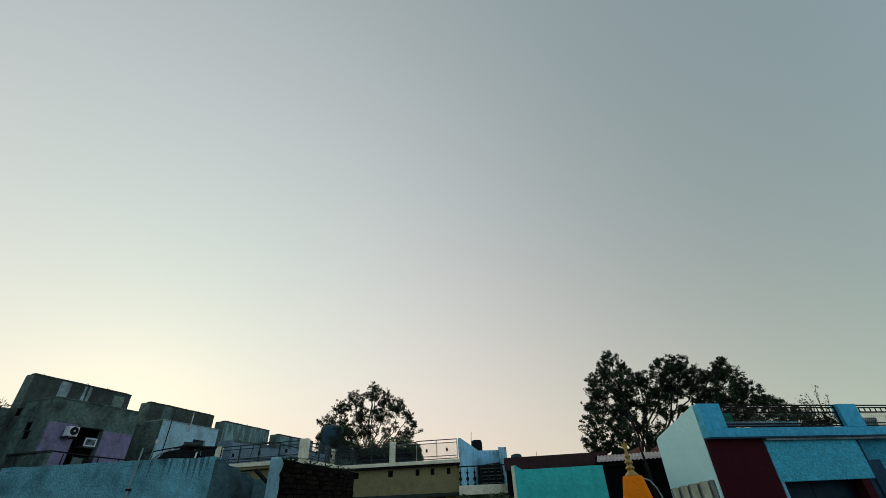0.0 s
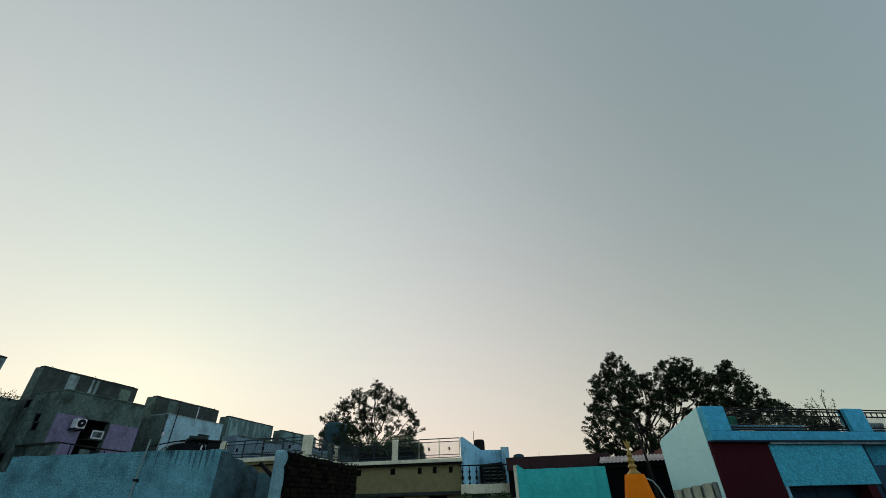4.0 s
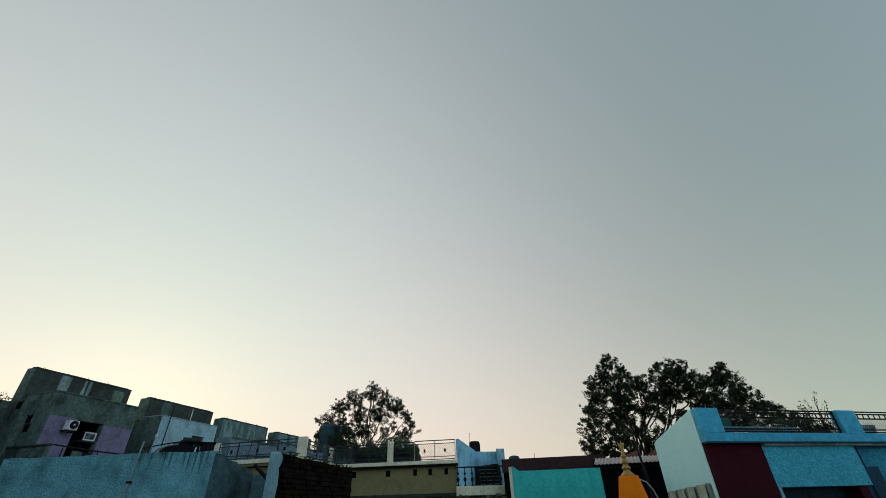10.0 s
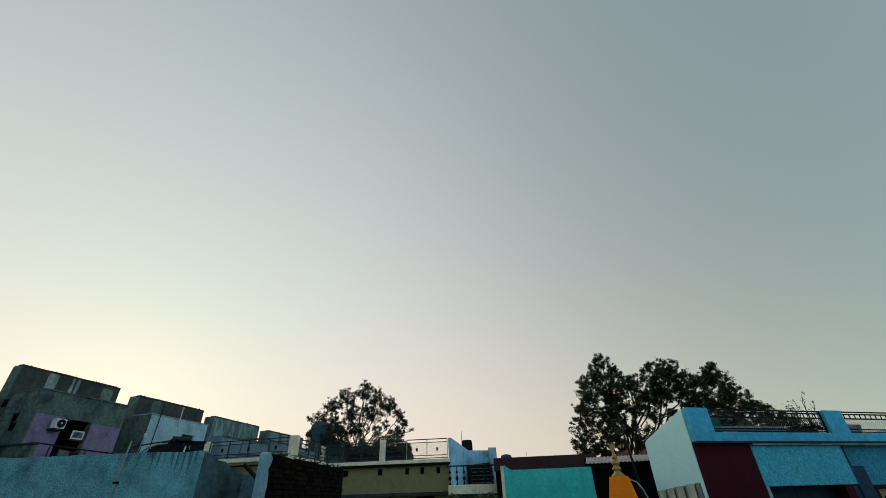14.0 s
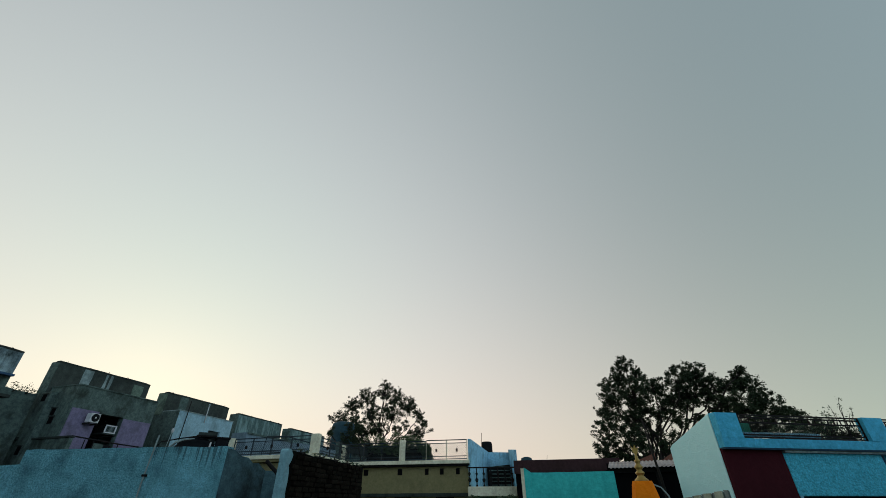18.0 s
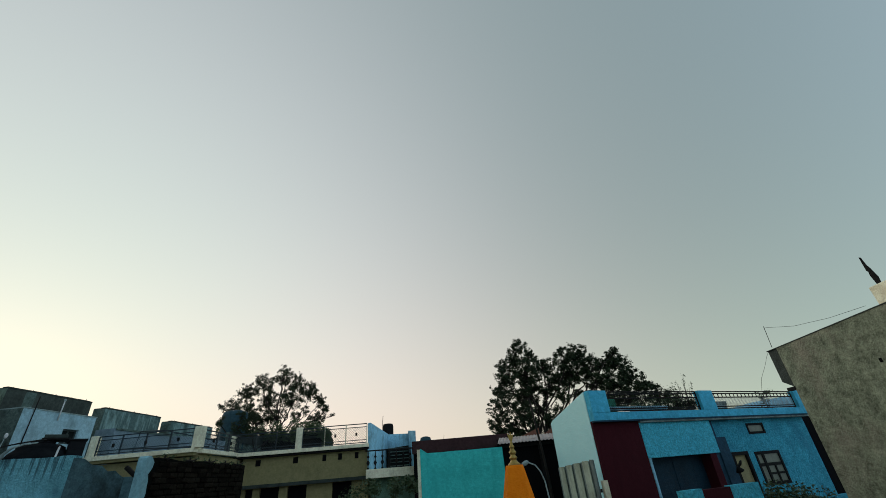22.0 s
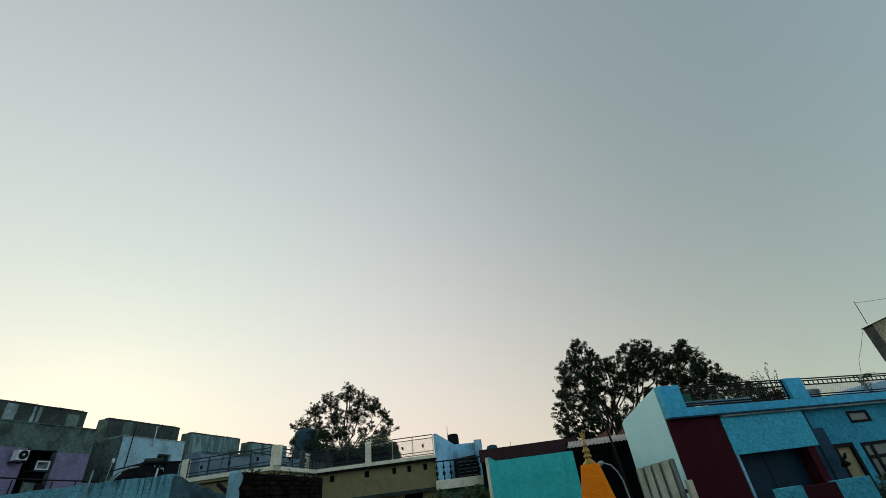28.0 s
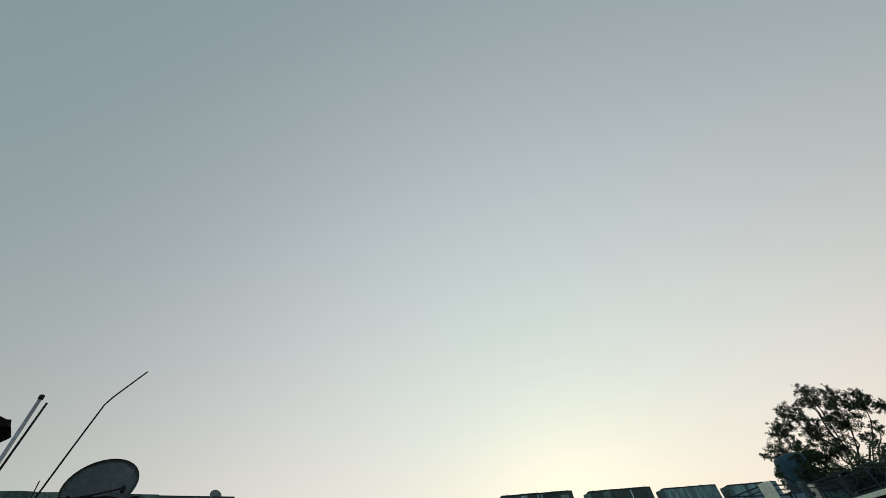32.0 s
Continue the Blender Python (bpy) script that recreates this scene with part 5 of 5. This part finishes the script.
part("roof_box", box(2.55, 4.5, 0.1, 1.5, 3.876, 4.19, 0.015), CREAM, gh)
for x_, z_ in ((2.16, 3.12),):
    part("putlog_hole", box(x_, x_ + 0.05, -0.004, 0.02, z_, z_ + 0.06), SHADE_BLACK, gh)
rd = thing("roof_rod", GR, "thin iron rod with a slack wire on a roof corner", "rod")
part("rod", tube([(0.12, 0.05, 3.92), (0.16, 0.05, 4.36)], 0.006, 5), IRON, rd)
part("wire", tube([(0.16, 0.05, 4.33), (0.9, 0.05, 4.12), (1.7, 0.05, 4.0), (2.4, 0.05, 3.95)], 0.003, 4), IRON, rd)
part("hanging_wire", tube([(0.0, 0.03, 3.87), (-0.1, 0.03, 3.8), (-0.3, 0.03, 3.62), (-0.54, 0.03, 3.44), (-0.6, 0.03, 3.36), (-0.7, 0.03, 3.2)], 0.003, 4), IRON, rd)
fl = thing("folded_flag", GR, "dark folded flag on a short roof pole", "flag")
part("pole", tube([(2.56, 0.3, 4.18), (2.55, 0.3, 4.5), (2.53, 0.3, 4.72)], 0.009, 6), IRON, fl)
part("cloth", prism([(2.527, 4.73), (2.545, 4.6), (2.58, 4.5), (2.6, 4.4), (2.615, 4.34), (2.6, 4.24), (2.54, 4.24), (2.52, 4.4), (2.53, 4.46), (2.512, 4.5)], 0.28, 0.3), DARK_WOOD, fl)

# ---- red-brown corner building, close on the other side ----
BN = pose(-7.97, -0.48, 0, 0, 0, 90)
bn = thing("brown_building", BN, "red-brown painted wall corner with peach trim", "building")
part("wall", rough_top(box(0, 0.86, 0, 0.22, 0, 4.3), 4.3, 0.02, 0.1, 6), BROWN, bn)
part("trim", box(0.865, 0.95, -0.02, 0.12, 0, 4.3, 0.004), PEACH, bn, "narrow peach trim strip")
part("lower_wall", rough_top(box(0.952, 1.36, 0.02, 0.2, 0, 3.66), 3.66, 0.015, 0.05, 3), BROWN, bn)
part("cream_return", prism([(1.03, 3.66), (1.34, 3.64), (1.3, 3.8), (1.13, 4.24), (1.09, 4.28), (1.0, 3.84)], 0.02, 0.08), PALE_YELLOW, bn, "pale yellow return face")
part("cream_return", prism([(1.465, 2.97), (1.52, 3.0), (1.53, 3.25), (1.4, 3.56), (1.36, 3.5), (1.47, 3.2)], 0.1, 0.16), PALE_YELLOW, bn)
part("broken_edge", rough_top(box(0.952, 1.066, 0.03, 0.24, 3.68, 4.27), 4.27, 0.05, 0.03, 8), CONCRETE_DARK, bn)
part("broken_edge", rough_top(box(1.365, 1.46, 0.05, 0.24, 0, 3.35), 3.35, 0.1, 0.03, 9), CONCRETE_DARK, bn)
part("meter_box", box(1.42, 1.58, -0.02, 0.1, 2.98, 3.18, 0.01), DARK_WOOD, bn)
part("side_wall", box(0, 0.2, 0.22, 5.0, 0, 4.1), BROWN, bn)
part("top_rubble", rough_top(box(0.0, 0.86, -0.01, 0.2, 4.26, 4.37), 4.37, 0.09, 0.035, 11), DARK_WOOD, bn)
ds = thing("satellite_dish", BN @ pose(0.37, 0.52, 4.34), "grey satellite dish on a wall top", "satellite dish")
bm = bmesh.new()
rings = []
for r_, z_ in [(0.0, 0.0)] + [(0.475 * k / 8, 0.15 * (k / 8) ** 2) for k in range(1, 9)]:
    rings.append([bm.verts.new((r_ * math.cos(a), 1.05 * r_ * math.sin(a), z_)) for a in [2 * math.pi * k / 32 for k in range(32)]] if r_ else [bm.verts.new((0, 0, 0))])
for k in range(32):
    bm.faces.new([rings[0][0], rings[1][k], rings[1][(k + 1) % 32]])
for a, b in zip(rings[1:], rings[2:]):
    for k in range(32):
        f_ = bm.faces.new([a[k], b[k], b[(k + 1) % 32], a[(k + 1) % 32]])
        f_.smooth = True
bmesh.ops.solidify(bm, geom=bm.faces[:], thickness=0.012)
put(part("reflector", bm, DISH, ds), pose(0.0, 0, 0.22, 0, -36, 0) @ pose(0, 0, 0, 61))
part("mast", tube([(0.05, 0.05, -0.1), (0.05, 0.05, 0.25)], 0.025, 8), IRON, ds)
part("feed_arm", tube([(-0.85, -0.5, -0.2), (-0.3, -0.52, -0.02), (0.22, -0.54, 0.12)], 0.012, 6), IRON, ds)
part("feed_horn", lathe([(0.02, 0), (0.03, 0.02), (0.03, 0.08), (0.02, 0.1)], 10), IRON, ds).matrix_local = pose(0.25, -0.54, 0.06)
an = thing("bent_antenna", BN @ pose(-0.32, 0.0, 0), "thin bent antenna rod rising above a roof", "antenna")
part("rod", tube([(-0.09, 0, 3.9), (-0.02, 0, 4.23), (0.13, 0, 4.94), (0.29, 0, 5.66), (0.36, 0, 5.8), (0.68, 0, 6.31)], 0.013, 6), IRON, an)
part("stub", tube([(-0.05, 0, 3.9), (-0.04, 0, 4.54)], 0.008, 5), IRON, an)

# ---- ragged dark wall end with pipes ----
RG = pose(-4.93, -0.83, 0, 0, 0, 90)
rg = thing("ragged_wall", RG, "dark broken brick wall end with a ragged edge", "wall")
rnd = random.Random(5)
out = [(-3.0, 0), (-0.18, 0)]
z_ = 2.5
while z_ < 4.0:
    out.append((rnd.uniform(-0.12, -0.05) - (0.075 if z_ < 3.5 else 0) - (0.03 if 3.3 < z_ < 3.6 else 0.04 if 3.6 <= z_ < 3.86 else 0.04 if z_ >= 3.86 else 0), z_))
    z_ += 0.055
out += [(-0.09, 4.0), (-0.13, 4.08), (-0.22, 4.12), (-0.6, 4.12), (-0.9, 4.1), (-3.0, 4.05)]
part("wall", prism(out, 0, 0.14), MUD_MORTAR, rg)
for k in range(19):
    zz = 2.5 + k * 0.084
    x1_ = -0.075 - (0.05 if k % 2 else 0) - (0.05 if zz > 3.83 else 0.06 if zz < 3.5 else 0) - (0.03 if 3.3 < zz < 3.6 else 0.03 if 3.6 <= zz < 3.83 else 0) + rnd.uniform(-0.045, 0.02)
    first_brick = True
    while x1_ > -1.6:
        w_ = rnd.choice((0.105, 0.2, 0.215, 0.22))
        red = zz < 3.5 and x1_ > -0.42 and rnd.random() < (0.85 if first_brick else 0.35)
        o = part("brick", box(-w_, 0, 0, 0.11, 0, rnd.uniform(0.066, 0.076), 0.01), BRICK_RED if red else BRICK, rg)
        o.matrix_local = pose(x1_, -0.012 + rnd.uniform(-0.012, 0.008) - (0.02 if first_brick else 0), zz + rnd.uniform(-0.004, 0.004), rnd.uniform(-2, 2), rnd.uniform(-1.5, 1.5), rnd.uniform(-3, 3))
        first_brick = False
        x1_ -= w_ + rnd.uniform(0.008, 0.014)
gp = thing("standing_pipe", RG @ pose(0, -0.1, 0), "galvanised pipe clamped to a broken wall", "pipe", "pipes at the broken wall")
part("pipe", tube([(-0.16, 0, 0), (-0.095, 0, 2.73), (-0.07, 0, 3.05), (-0.052, 0, 3.5), (-0.005, 0, 4.27)], 0.015, 10), STEEL, gp)
part("cap", lathe([(0.018, 0), (0.021, 0.01), (0.021, 0.04), (0.012, 0.046)], 12), IRON, gp).matrix_local = pose(-0.005, 0, 4.25)
gp = thing("standing_rod", RG @ pose(0, -0.07, 0), "thin iron rod beside a galvanised pipe", "rod", "pipes at the broken wall")
part("rod", tube([(-0.06, -0.01, 3.3), (-0.035, -0.01, 3.45), (0.05, 0, 4.24)], 0.009, 6), IRON, gp)
part("tie_wire", tube([(-0.085, -0.045, 3.36), (-0.03, -0.045, 3.365), (-0.03, 0.005, 3.37), (-0.085, 0.005, 3.36)], 0.005, 5), IRON, gp)
cb = thing("overhead_cable", pose(0, 0, 0), "slack black cable strung between walls", "cable", "cables")
part("cable", tube([(-4.86, -1.017, 2.77), (-6.0, -0.834, 3.085), (-7.0, -0.67, 3.36), (-7.94, -0.511, 3.63)], 0.012, 6), IRON, cb)
cb = thing("overhead_cable", pose(0, 0, 0), "thin slack cable below the eave", "cable", "cables")
part("cable", tube([(-10.5, -1.0, 2.75), (-9.5, -0.65, 2.98), (-8.4, -0.38, 3.25)], 0.01, 6), IRON, cb)
cn = thing("dark_canopy", pose(-11.0, -2.8, 0.07, 0, 0, 90), "dark sheet canopy below the green wall", "canopy")
part("sheet", rough_top(box(0, 5.0, 0, 2.0, 2.66, 2.74), 2.74, 0.02, 0.3, 2), TARP, cn)
part("fascia", box(0, 5.0, -0.03, 0.0, 2.2, 2.72), TARP, cn)
for x_ in (0.1, 4.9):
    part("post", tube([(x_, 0.1, 0), (x_, 0.1, 2.66)], 0.05, 8), DARK_WOOD, cn)


# ---- trees and plants ----
def leaf_mesh(name, centers, per, size, mat, parent, seed, spread=1.0):
    """Many small folded leaves scattered in soft clumps."""
    rs = np.random.RandomState(seed)
    P = []
    for (cx, cy, cz, r), n in zip(centers, per):
        d = rs.normal(size=(n, 3))
        d /= np.linalg.norm(d, axis=1)[:, None]
        q = d * (r * rs.uniform(0.05, 1.15, n) ** 0.7)[:, None] * spread
        axis = rs.normal(size=3) * (1, 1, 0.7)
        axis /= np.linalg.norm(axis)
        q = q * 0.8 + np.outer(q @ axis, axis) * rs.uniform(0.2, 1.3)
        P.append(np.array([cx, cy, cz]) + q)
    P = np.concatenate(P)
    n = len(P)
    a = rs.normal(size=(n, 3))
    a /= np.linalg.norm(a, axis=1)[:, None]
    a[:, 2] *= 0.6
    b = np.cross(a, rs.normal(size=(n, 3)))
    b /= np.linalg.norm(b, axis=1)[:, None] + 1e-9
    c = np.cross(a, b)
    s = size * rs.uniform(0.6, 1.3, n)[:, None]
    v = np.stack([P - a * s, P + b * s * 0.42 + c * s * 0.12, P + a * s, P - b * s * 0.42 + c * s * 0.12], 1).reshape(-1, 3)
    f = [(4 * i, 4 * i + 1, 4 * i + 2) for i in range(n)] + [(4 * i, 4 * i + 2, 4 * i + 3) for i in range(n)]
    me = bpy.data.meshes.new(name)
    me.from_pydata(v.tolist(), [], f)
    me.materials.append(mat)
    ob = new(name, me)
    ob.parent = parent
    ob["kind"] = "stuff"
    return ob


def limb(bm, p, q, r0, r1, wob, rs, n=6):
    p, q = Vector(p), Vector(q)
    L = (q - p).length
    pts = []
    for i in range(n + 1):
        t = i / n
        o = Vector(rs.normal(size=3)) * wob * L * math.sin(math.pi * t)
        pts.append(p.lerp(q, t) + o)
    tube(pts, r0, 7, bm, r1)
    return pts


def tree(name, base, fork, blobs, leaf, per_m3, label, seed, trunk_r, sub=26):
    """Trunk, limbs to every mass of foliage, twigs to every clump, and leaves round the twigs' ends."""
    rs = np.random.RandomState(seed)
    e = thing(name, pose(*base), label, "tree")
    b = Vector(base)
    bm = bmesh.new()
    limb(bm, (0, 0, 0), Vector(fork) - b, trunk_r, trunk_r * 0.7, 0.02, rs)
    part("trunk", bm, BARK, e)
    cl, per = [], []
    for x, y, z, r in blobs:
        c = Vector((x, y, z)) - b
        bm = bmesh.new()
        low = c - Vector((0, 0, r * 0.55))
        limb(bm, Vector(fork) - b, low, trunk_r * 0.36, trunk_r * 0.13, 0.06, rs)
        k = max(3, int(sub * r ** 1.7))
        for _ in range(k):
            d = Vector(rs.normal(size=3)).normalized()
            d.z = d.z * 0.9 + 0.1
            tip = c + d * r * rs.uniform(0.1, 1.0) ** 0.5 * 1.16
            if rs.uniform() < 0.6:
                limb(bm, low.lerp(c, rs.uniform(0, 0.8)), tip, trunk_r * 0.075, 0.008, 0.1, rs, 4)
            cr = rs.uniform(0.07, 0.25) * (0.75 + 0.25 * r)
            cl.append((*tip, cr))
            per.append(int(per_m3 * cr ** 1.7))
        part("limb", bm, BARK, e)
    leaf_mesh("crown", cl, per, leaf, LEAF, e, seed)
    return e


def polar(az, el, d, eye_z=2.0):
    a = radians(az)
    return (d * math.sin(a), d * math.cos(a), eye_z + d * math.tan(radians(el)))


blobs = [(*polar(az, el, 30 + dd), r) for az, el, dd, r in (
    (21.9, 14.9, 0, 0.5), (20.9, 13.5, 0.3, 0.6), (22.9, 13.6, -0.2, 0.5), (19.6, 11.7, 0.2, 0.85), (18.7, 9.6, 0.4, 0.8), (18.2, 7.4, -0.3, 0.8), (17.7, 5.4, 0, 0.7), (19.8, 5.0, 0.4, 0.7),
    (22.2, 11.4, -0.5, 0.95), (21.4, 8.8, 0.4, 1.0), (21.0, 6.4, -0.4, 0.8), (24.4, 11.9, 0.4, 0.75), (24.4, 9.6, 0, 0.85), (23.4, 7.0, 0.6, 0.6), (27.2, 12.5, -0.4, 0.75), (29.2, 12.8, 0.4, 0.7), (30.2, 11.5, 0, 0.7),
    (28.2, 10.6, 0.2, 0.95), (26.2, 10.3, 0.5, 0.85), (26.4, 8.2, -0.2, 0.5), (30.7, 9.6, 0.2, 0.75), (32.5, 11.0, 0.4, 0.55), (33.8, 11.2, 0, 0.55), (34.6, 9.7, 0.3, 0.65), (32.8, 9.1, -0.2, 0.85),
    (35.6, 8.4, 0.2, 0.6), (36.6, 7.2, 0, 0.6), (34.0, 7.2, 0.4, 0.85), (37.8, 6.5, 0.1, 0.5), (39.0, 5.9, 0.3, 0.45), (36.4, 5.4, -0.2, 0.7), (31.5, 7.0, 0.3, 0.8), (28.5, 8.0, 0.1, 0.4), (40.4, 5.3, 0, 0.4), (38.6, 4.6, 0.2, 0.6), (32.9, 12.0, 0.1, 0.36), (33.6, 12.5, 0, 0.26), (34.1, 12.95, 0, 0.16), (25.6, 6.2, 0, 0.4), (22.2, 4.7, 0.3, 0.55), (20.4, 3.8, -0.3, 0.5), (18.6, 3.9, 0.2, 0.6), (24.2, 5.4, 0.1, 0.45))]
tree("shade_tree", (polar(22.6, 0, 30)[0], polar(22.6, 0, 30)[1], 0), (polar(22.9, 0, 30)[0], polar(22.9, 0, 30)[1], 3.2), blobs, 0.062, 1700, "broad dark green shade tree behind the houses", 21, 0.24, 92)
blobs = [(*polar(az, el - 0.15, 39 + dd), r * 0.9) for az, el, dd, r in (
    (-16.6, 8.0, -6.5, 0.35), (-14.6, 7.4, -6.5, 0.45), (-13.8, 7.6, -6.5, 0.45), (-13.0, 8.4, -6.6, 0.4), (-13.4, 6.9, -6.6, 0.4), (-14.4, 8.6, -6.6, 0.3), (-10.6, 8.4, 0, 0.8), (-8.4, 8.2, 0.4, 0.5), (-7.2, 8.9, 0.5, 0.4), (-12.2, 8.2, 0.5, 0.8), (-5.0, 9.0, 0, 0.5), (-9.9, 13.6, 0, 0.3),
    (-15.6, 9.4, 0, 0.75), (-14.2, 11.0, 0.5, 0.9), (-12.4, 12.0, -0.4, 0.9), (-10.2, 12.9, 0.3, 0.85), (-8.6, 12.2, 0.2, 0.9), (-6.9, 11.0, -0.3, 0.9), (-5.6, 10.0, 0.4, 0.6), (-11.6, 10.2, 0.6, 1.0), (-9.0, 10.3, -0.6, 1.0), (-13.6, 8.6, -0.2, 1.0), (-15.2, 7.6, 0.3, 0.8), (-5.8, 8.0, 0.2, 0.7), (-10.3, 14.2, 0, 0.14), (-4.6, 9.2, 0, 0.22), (-16.9, 9.6, 0, 0.25), (-3.9, 8.3, 0, 0.2))]
tree("courtyard_tree", (polar(-10.4, 0, 39)[0], polar(-10.4, 0, 39)[1], 0), (polar(-10.4, 0, 39)[0], polar(-10.4, 0, 39)[1], 5.2), blobs, 0.062, 1050, "airy dark tree standing behind the railed terrace", 33, 0.2, 105)


def shrub(name, at, blobs_, n, size, label, seed):
    e = thing(name, pose(*at), label, "plant")
    bm = bmesh.new()
    rs = np.random.RandomState(seed)
    for bx_, by_, bz_, br_ in blobs_:
        limb(bm, (0, 0, 0), (bx_, by_, bz_), 0.02, 0.005, 0.05, rs, 4)
    part("stems", bm, BARK, e)
    leaf_mesh("foliage", blobs_, [n] * len(blobs_), size, LEAF_LIGHT, e, seed)
    return e


shrub("garden_hedge", (-5.8, 34.9, 0), [(-1.2, 0, 5.9, 0.6), (-0.2, 0, 6.05, 0.6), (0.8, 0, 6.1, 0.65), (1.7, 0, 6.2, 0.62), (2.5, 0, 6.0, 0.6), (3.1, 0, 5.6, 0.5), (-3.0, 0, 6.0, 0.6), (-2.2, 0, 5.9, 0.55), (3.2, 0.2, 5.0, 0.5), (-4.3, 0, 6.3, 0.6)], 900, 0.085, "dark tall hedge behind the railed terrace", 52)
shrub("garden_shrub", (1.4, 18.75, 0), [(-1.6, 0, 1.75, 0.5), (-0.9, 0.2, 1.95, 0.42), (0.0, 0, 1.9, 0.4), (0.6, 0, 1.95, 0.38), (1.1, 0, 1.85, 0.35)], 420, 0.07, "leafy green shrub below the stair balcony", 3)
shrub("garden_shrub", (9.9, 10.3, 0), [(0, 0, 0.95, 0.32), (0.4, 0, 1.05, 0.35), (0.8, 0, 1.0, 0.38), (1.3, 0.2, 0.95, 0.4), (1.7, 0.2, 0.9, 0.4)], 420, 0.05, "leafy flowering shrub in front of the blue house", 4)
sp = ROW @ Vector((1.4, -1.2, 2.98))
shrub("climbing_twig", tuple(sp), [(-0.1, 0, 0.87, 0.12), (-0.25, 0, 1.07, 0.12), (-0.3, 0, 1.27, 0.1)], 14, 0.05, "thin leafy twig growing up past the buff balcony", 6)
for x_, y_, z_, k in ((4.5, 1.7, 5.3, 7), (8.3, 1.7, 5.25, 8), (8.0, 1.7, 5.2, 9), (8.9, 1.7, 5.25, 18), (4.4, 1.7, 5.4, 19), (9.3, 1.7, 5.25, 20)):
    sp = ROW @ Vector((x_, y_, z_))
    shrub("roof_weed", tuple(sp), [(-0.2, 0, 0.12, 0.13), (0.05, 0, 0.26, 0.14), (0.25, 0, 0.16, 0.13), (0.4, 0, 0.1, 0.12)], 24, 0.038, "small weed growing on a wall top", k)
for x_, y_, z_, k, h_ in ((3.1, 0.6, 3.22, 10, 0.55), (4.1, 0.5, 3.22, 11, 0.8), (3.6, 0.6, 3.22, 12, 0.5), (2.2, 0.5, 3.22, 15, 0.45), (8.7, 0.4, 3.22, 13, 0.75)):
    sp = BL @ Vector((x_, y_, z_))
    e = shrub("potted_plant", tuple(sp), [(-0.12, 0, h_ * 0.75, 0.16), (0.12, 0, h_, 0.16), (0, 0.05, h_ * 0.6, 0.2)], 60, 0.05, "spindly potted plant on the blue roof", k)
    part("pot", lathe([(0.1, 0), (0.14, 0.22), (0.15, 0.24), (0.12, 0.24)], 14), RUST_RED, e)

e = shrub("potted_sapling", tuple(BL @ Vector((4.6, 0.5, 3.22))), [(0.25, 0, 1.36, 0.08), (0.2, 0, 1.15, 0.1), (-0.1, 0, 1.12, 0.09), (-0.05, 0, 0.95, 0.1), (0.48, 0, 1.1, 0.09), (0.36, 0, 0.95, 0.1), (-0.4, 0, 0.98, 0.08), (0.1, 0, 0.8, 0.14), (0.0, 0, 0.6, 0.16)], 10, 0.032, "tall spindly sapling in a pot on the blue roof", 61)
part("pot", lathe([(0.12, 0), (0.16, 0.24), (0.17, 0.26), (0.13, 0.26)], 14), RUST_RED, e)
for x_, k in ((5.5, 31), (6.2, 32), (7.2, 33), (7.6, 34)):
    sp = ROW @ Vector((x_, -0.1, 3.2))
    shrub("balcony_plant", tuple(sp), [(-0.2, 0, 0.75, 0.2), (0.15, 0, 0.9, 0.22), (0.0, 0, 0.55, 0.22)], 60, 0.06, "leafy potted plant in the dark recessed balcony", k)
for x_, k in ((0.3, 41), (0.8, 42), (1.25, 43), (1.7, 44), (2.1, 45)):
    sp = BR @ Vector((x_, 0.02, 2.44))
    shrub("wall_weed", tuple(sp), [(-0.06, 0, 0.03, 0.03), (0.0, 0, 0.05, 0.03), (0.07, 0, 0.025, 0.03)], 18, 0.014, "tiny dark weed on the brick wall top", k)
sp = ROW @ Vector((4.4, -0.6, 0.0))
shrub("palm_bush", tuple(sp), [(-0.35, 0, 2.95, 0.25), (0.0, 0, 3.15, 0.3), (0.35, 0, 3.0, 0.25), (-0.1, 0, 2.7, 0.35), (0.25, 0, 2.65, 0.3)], 130, 0.09, "dark leafy bush growing in the passage", 23)
trunk = thing("bare_tree", pose(0, 0, 0), "thin dark bare tree leaning in front of the tin shed", "tree")
part("trunk", tube([(6.15, 14.44, 0), (6.1, 14.45, 1.8), (6.05, 14.46, 2.7), (5.99, 14.48, 3.3), (5.92, 14.51, 4.35)], 0.06, 8, None, 0.022), BARK, trunk)

# ---- bricks of the old wall ----
rnd = random.Random(9)
brick_me = link_mesh("brick", box(-0.078, 0.078, -0.03, 0.03, -0.021, 0.021, 0.005), BRICK, brick_wall)
first = True
for row in range(20):
    x_ = 0.1 + rnd.uniform(0, 0.1)
    while x_ < 2.18:
        o = brick_me if first else bpy.data.objects.new("brick", brick_me.data)
        if not first:
            scene.collection.objects.link(o)
            o.parent = brick_wall
        first = False
        wide = min(rnd.uniform(0.72, 1.2), (2.31 - x_) / 0.156)
        proud = 0.012 + rnd.uniform(-0.012, 0.012)
        o.matrix_local = pose(x_ + 0.078 * wide, proud, 1.47 + 0.0492 * row + 0.006 * x_ + rnd.uniform(-0.004, 0.004), rnd.uniform(-3, 3), rnd.uniform(-2, 2), rnd.uniform(-4, 4)) @ Matrix.Diagonal((wide, 1, rnd.uniform(0.9, 1.06), 1))
        x_ += 0.156 * wide + rnd.uniform(0.006, 0.018)
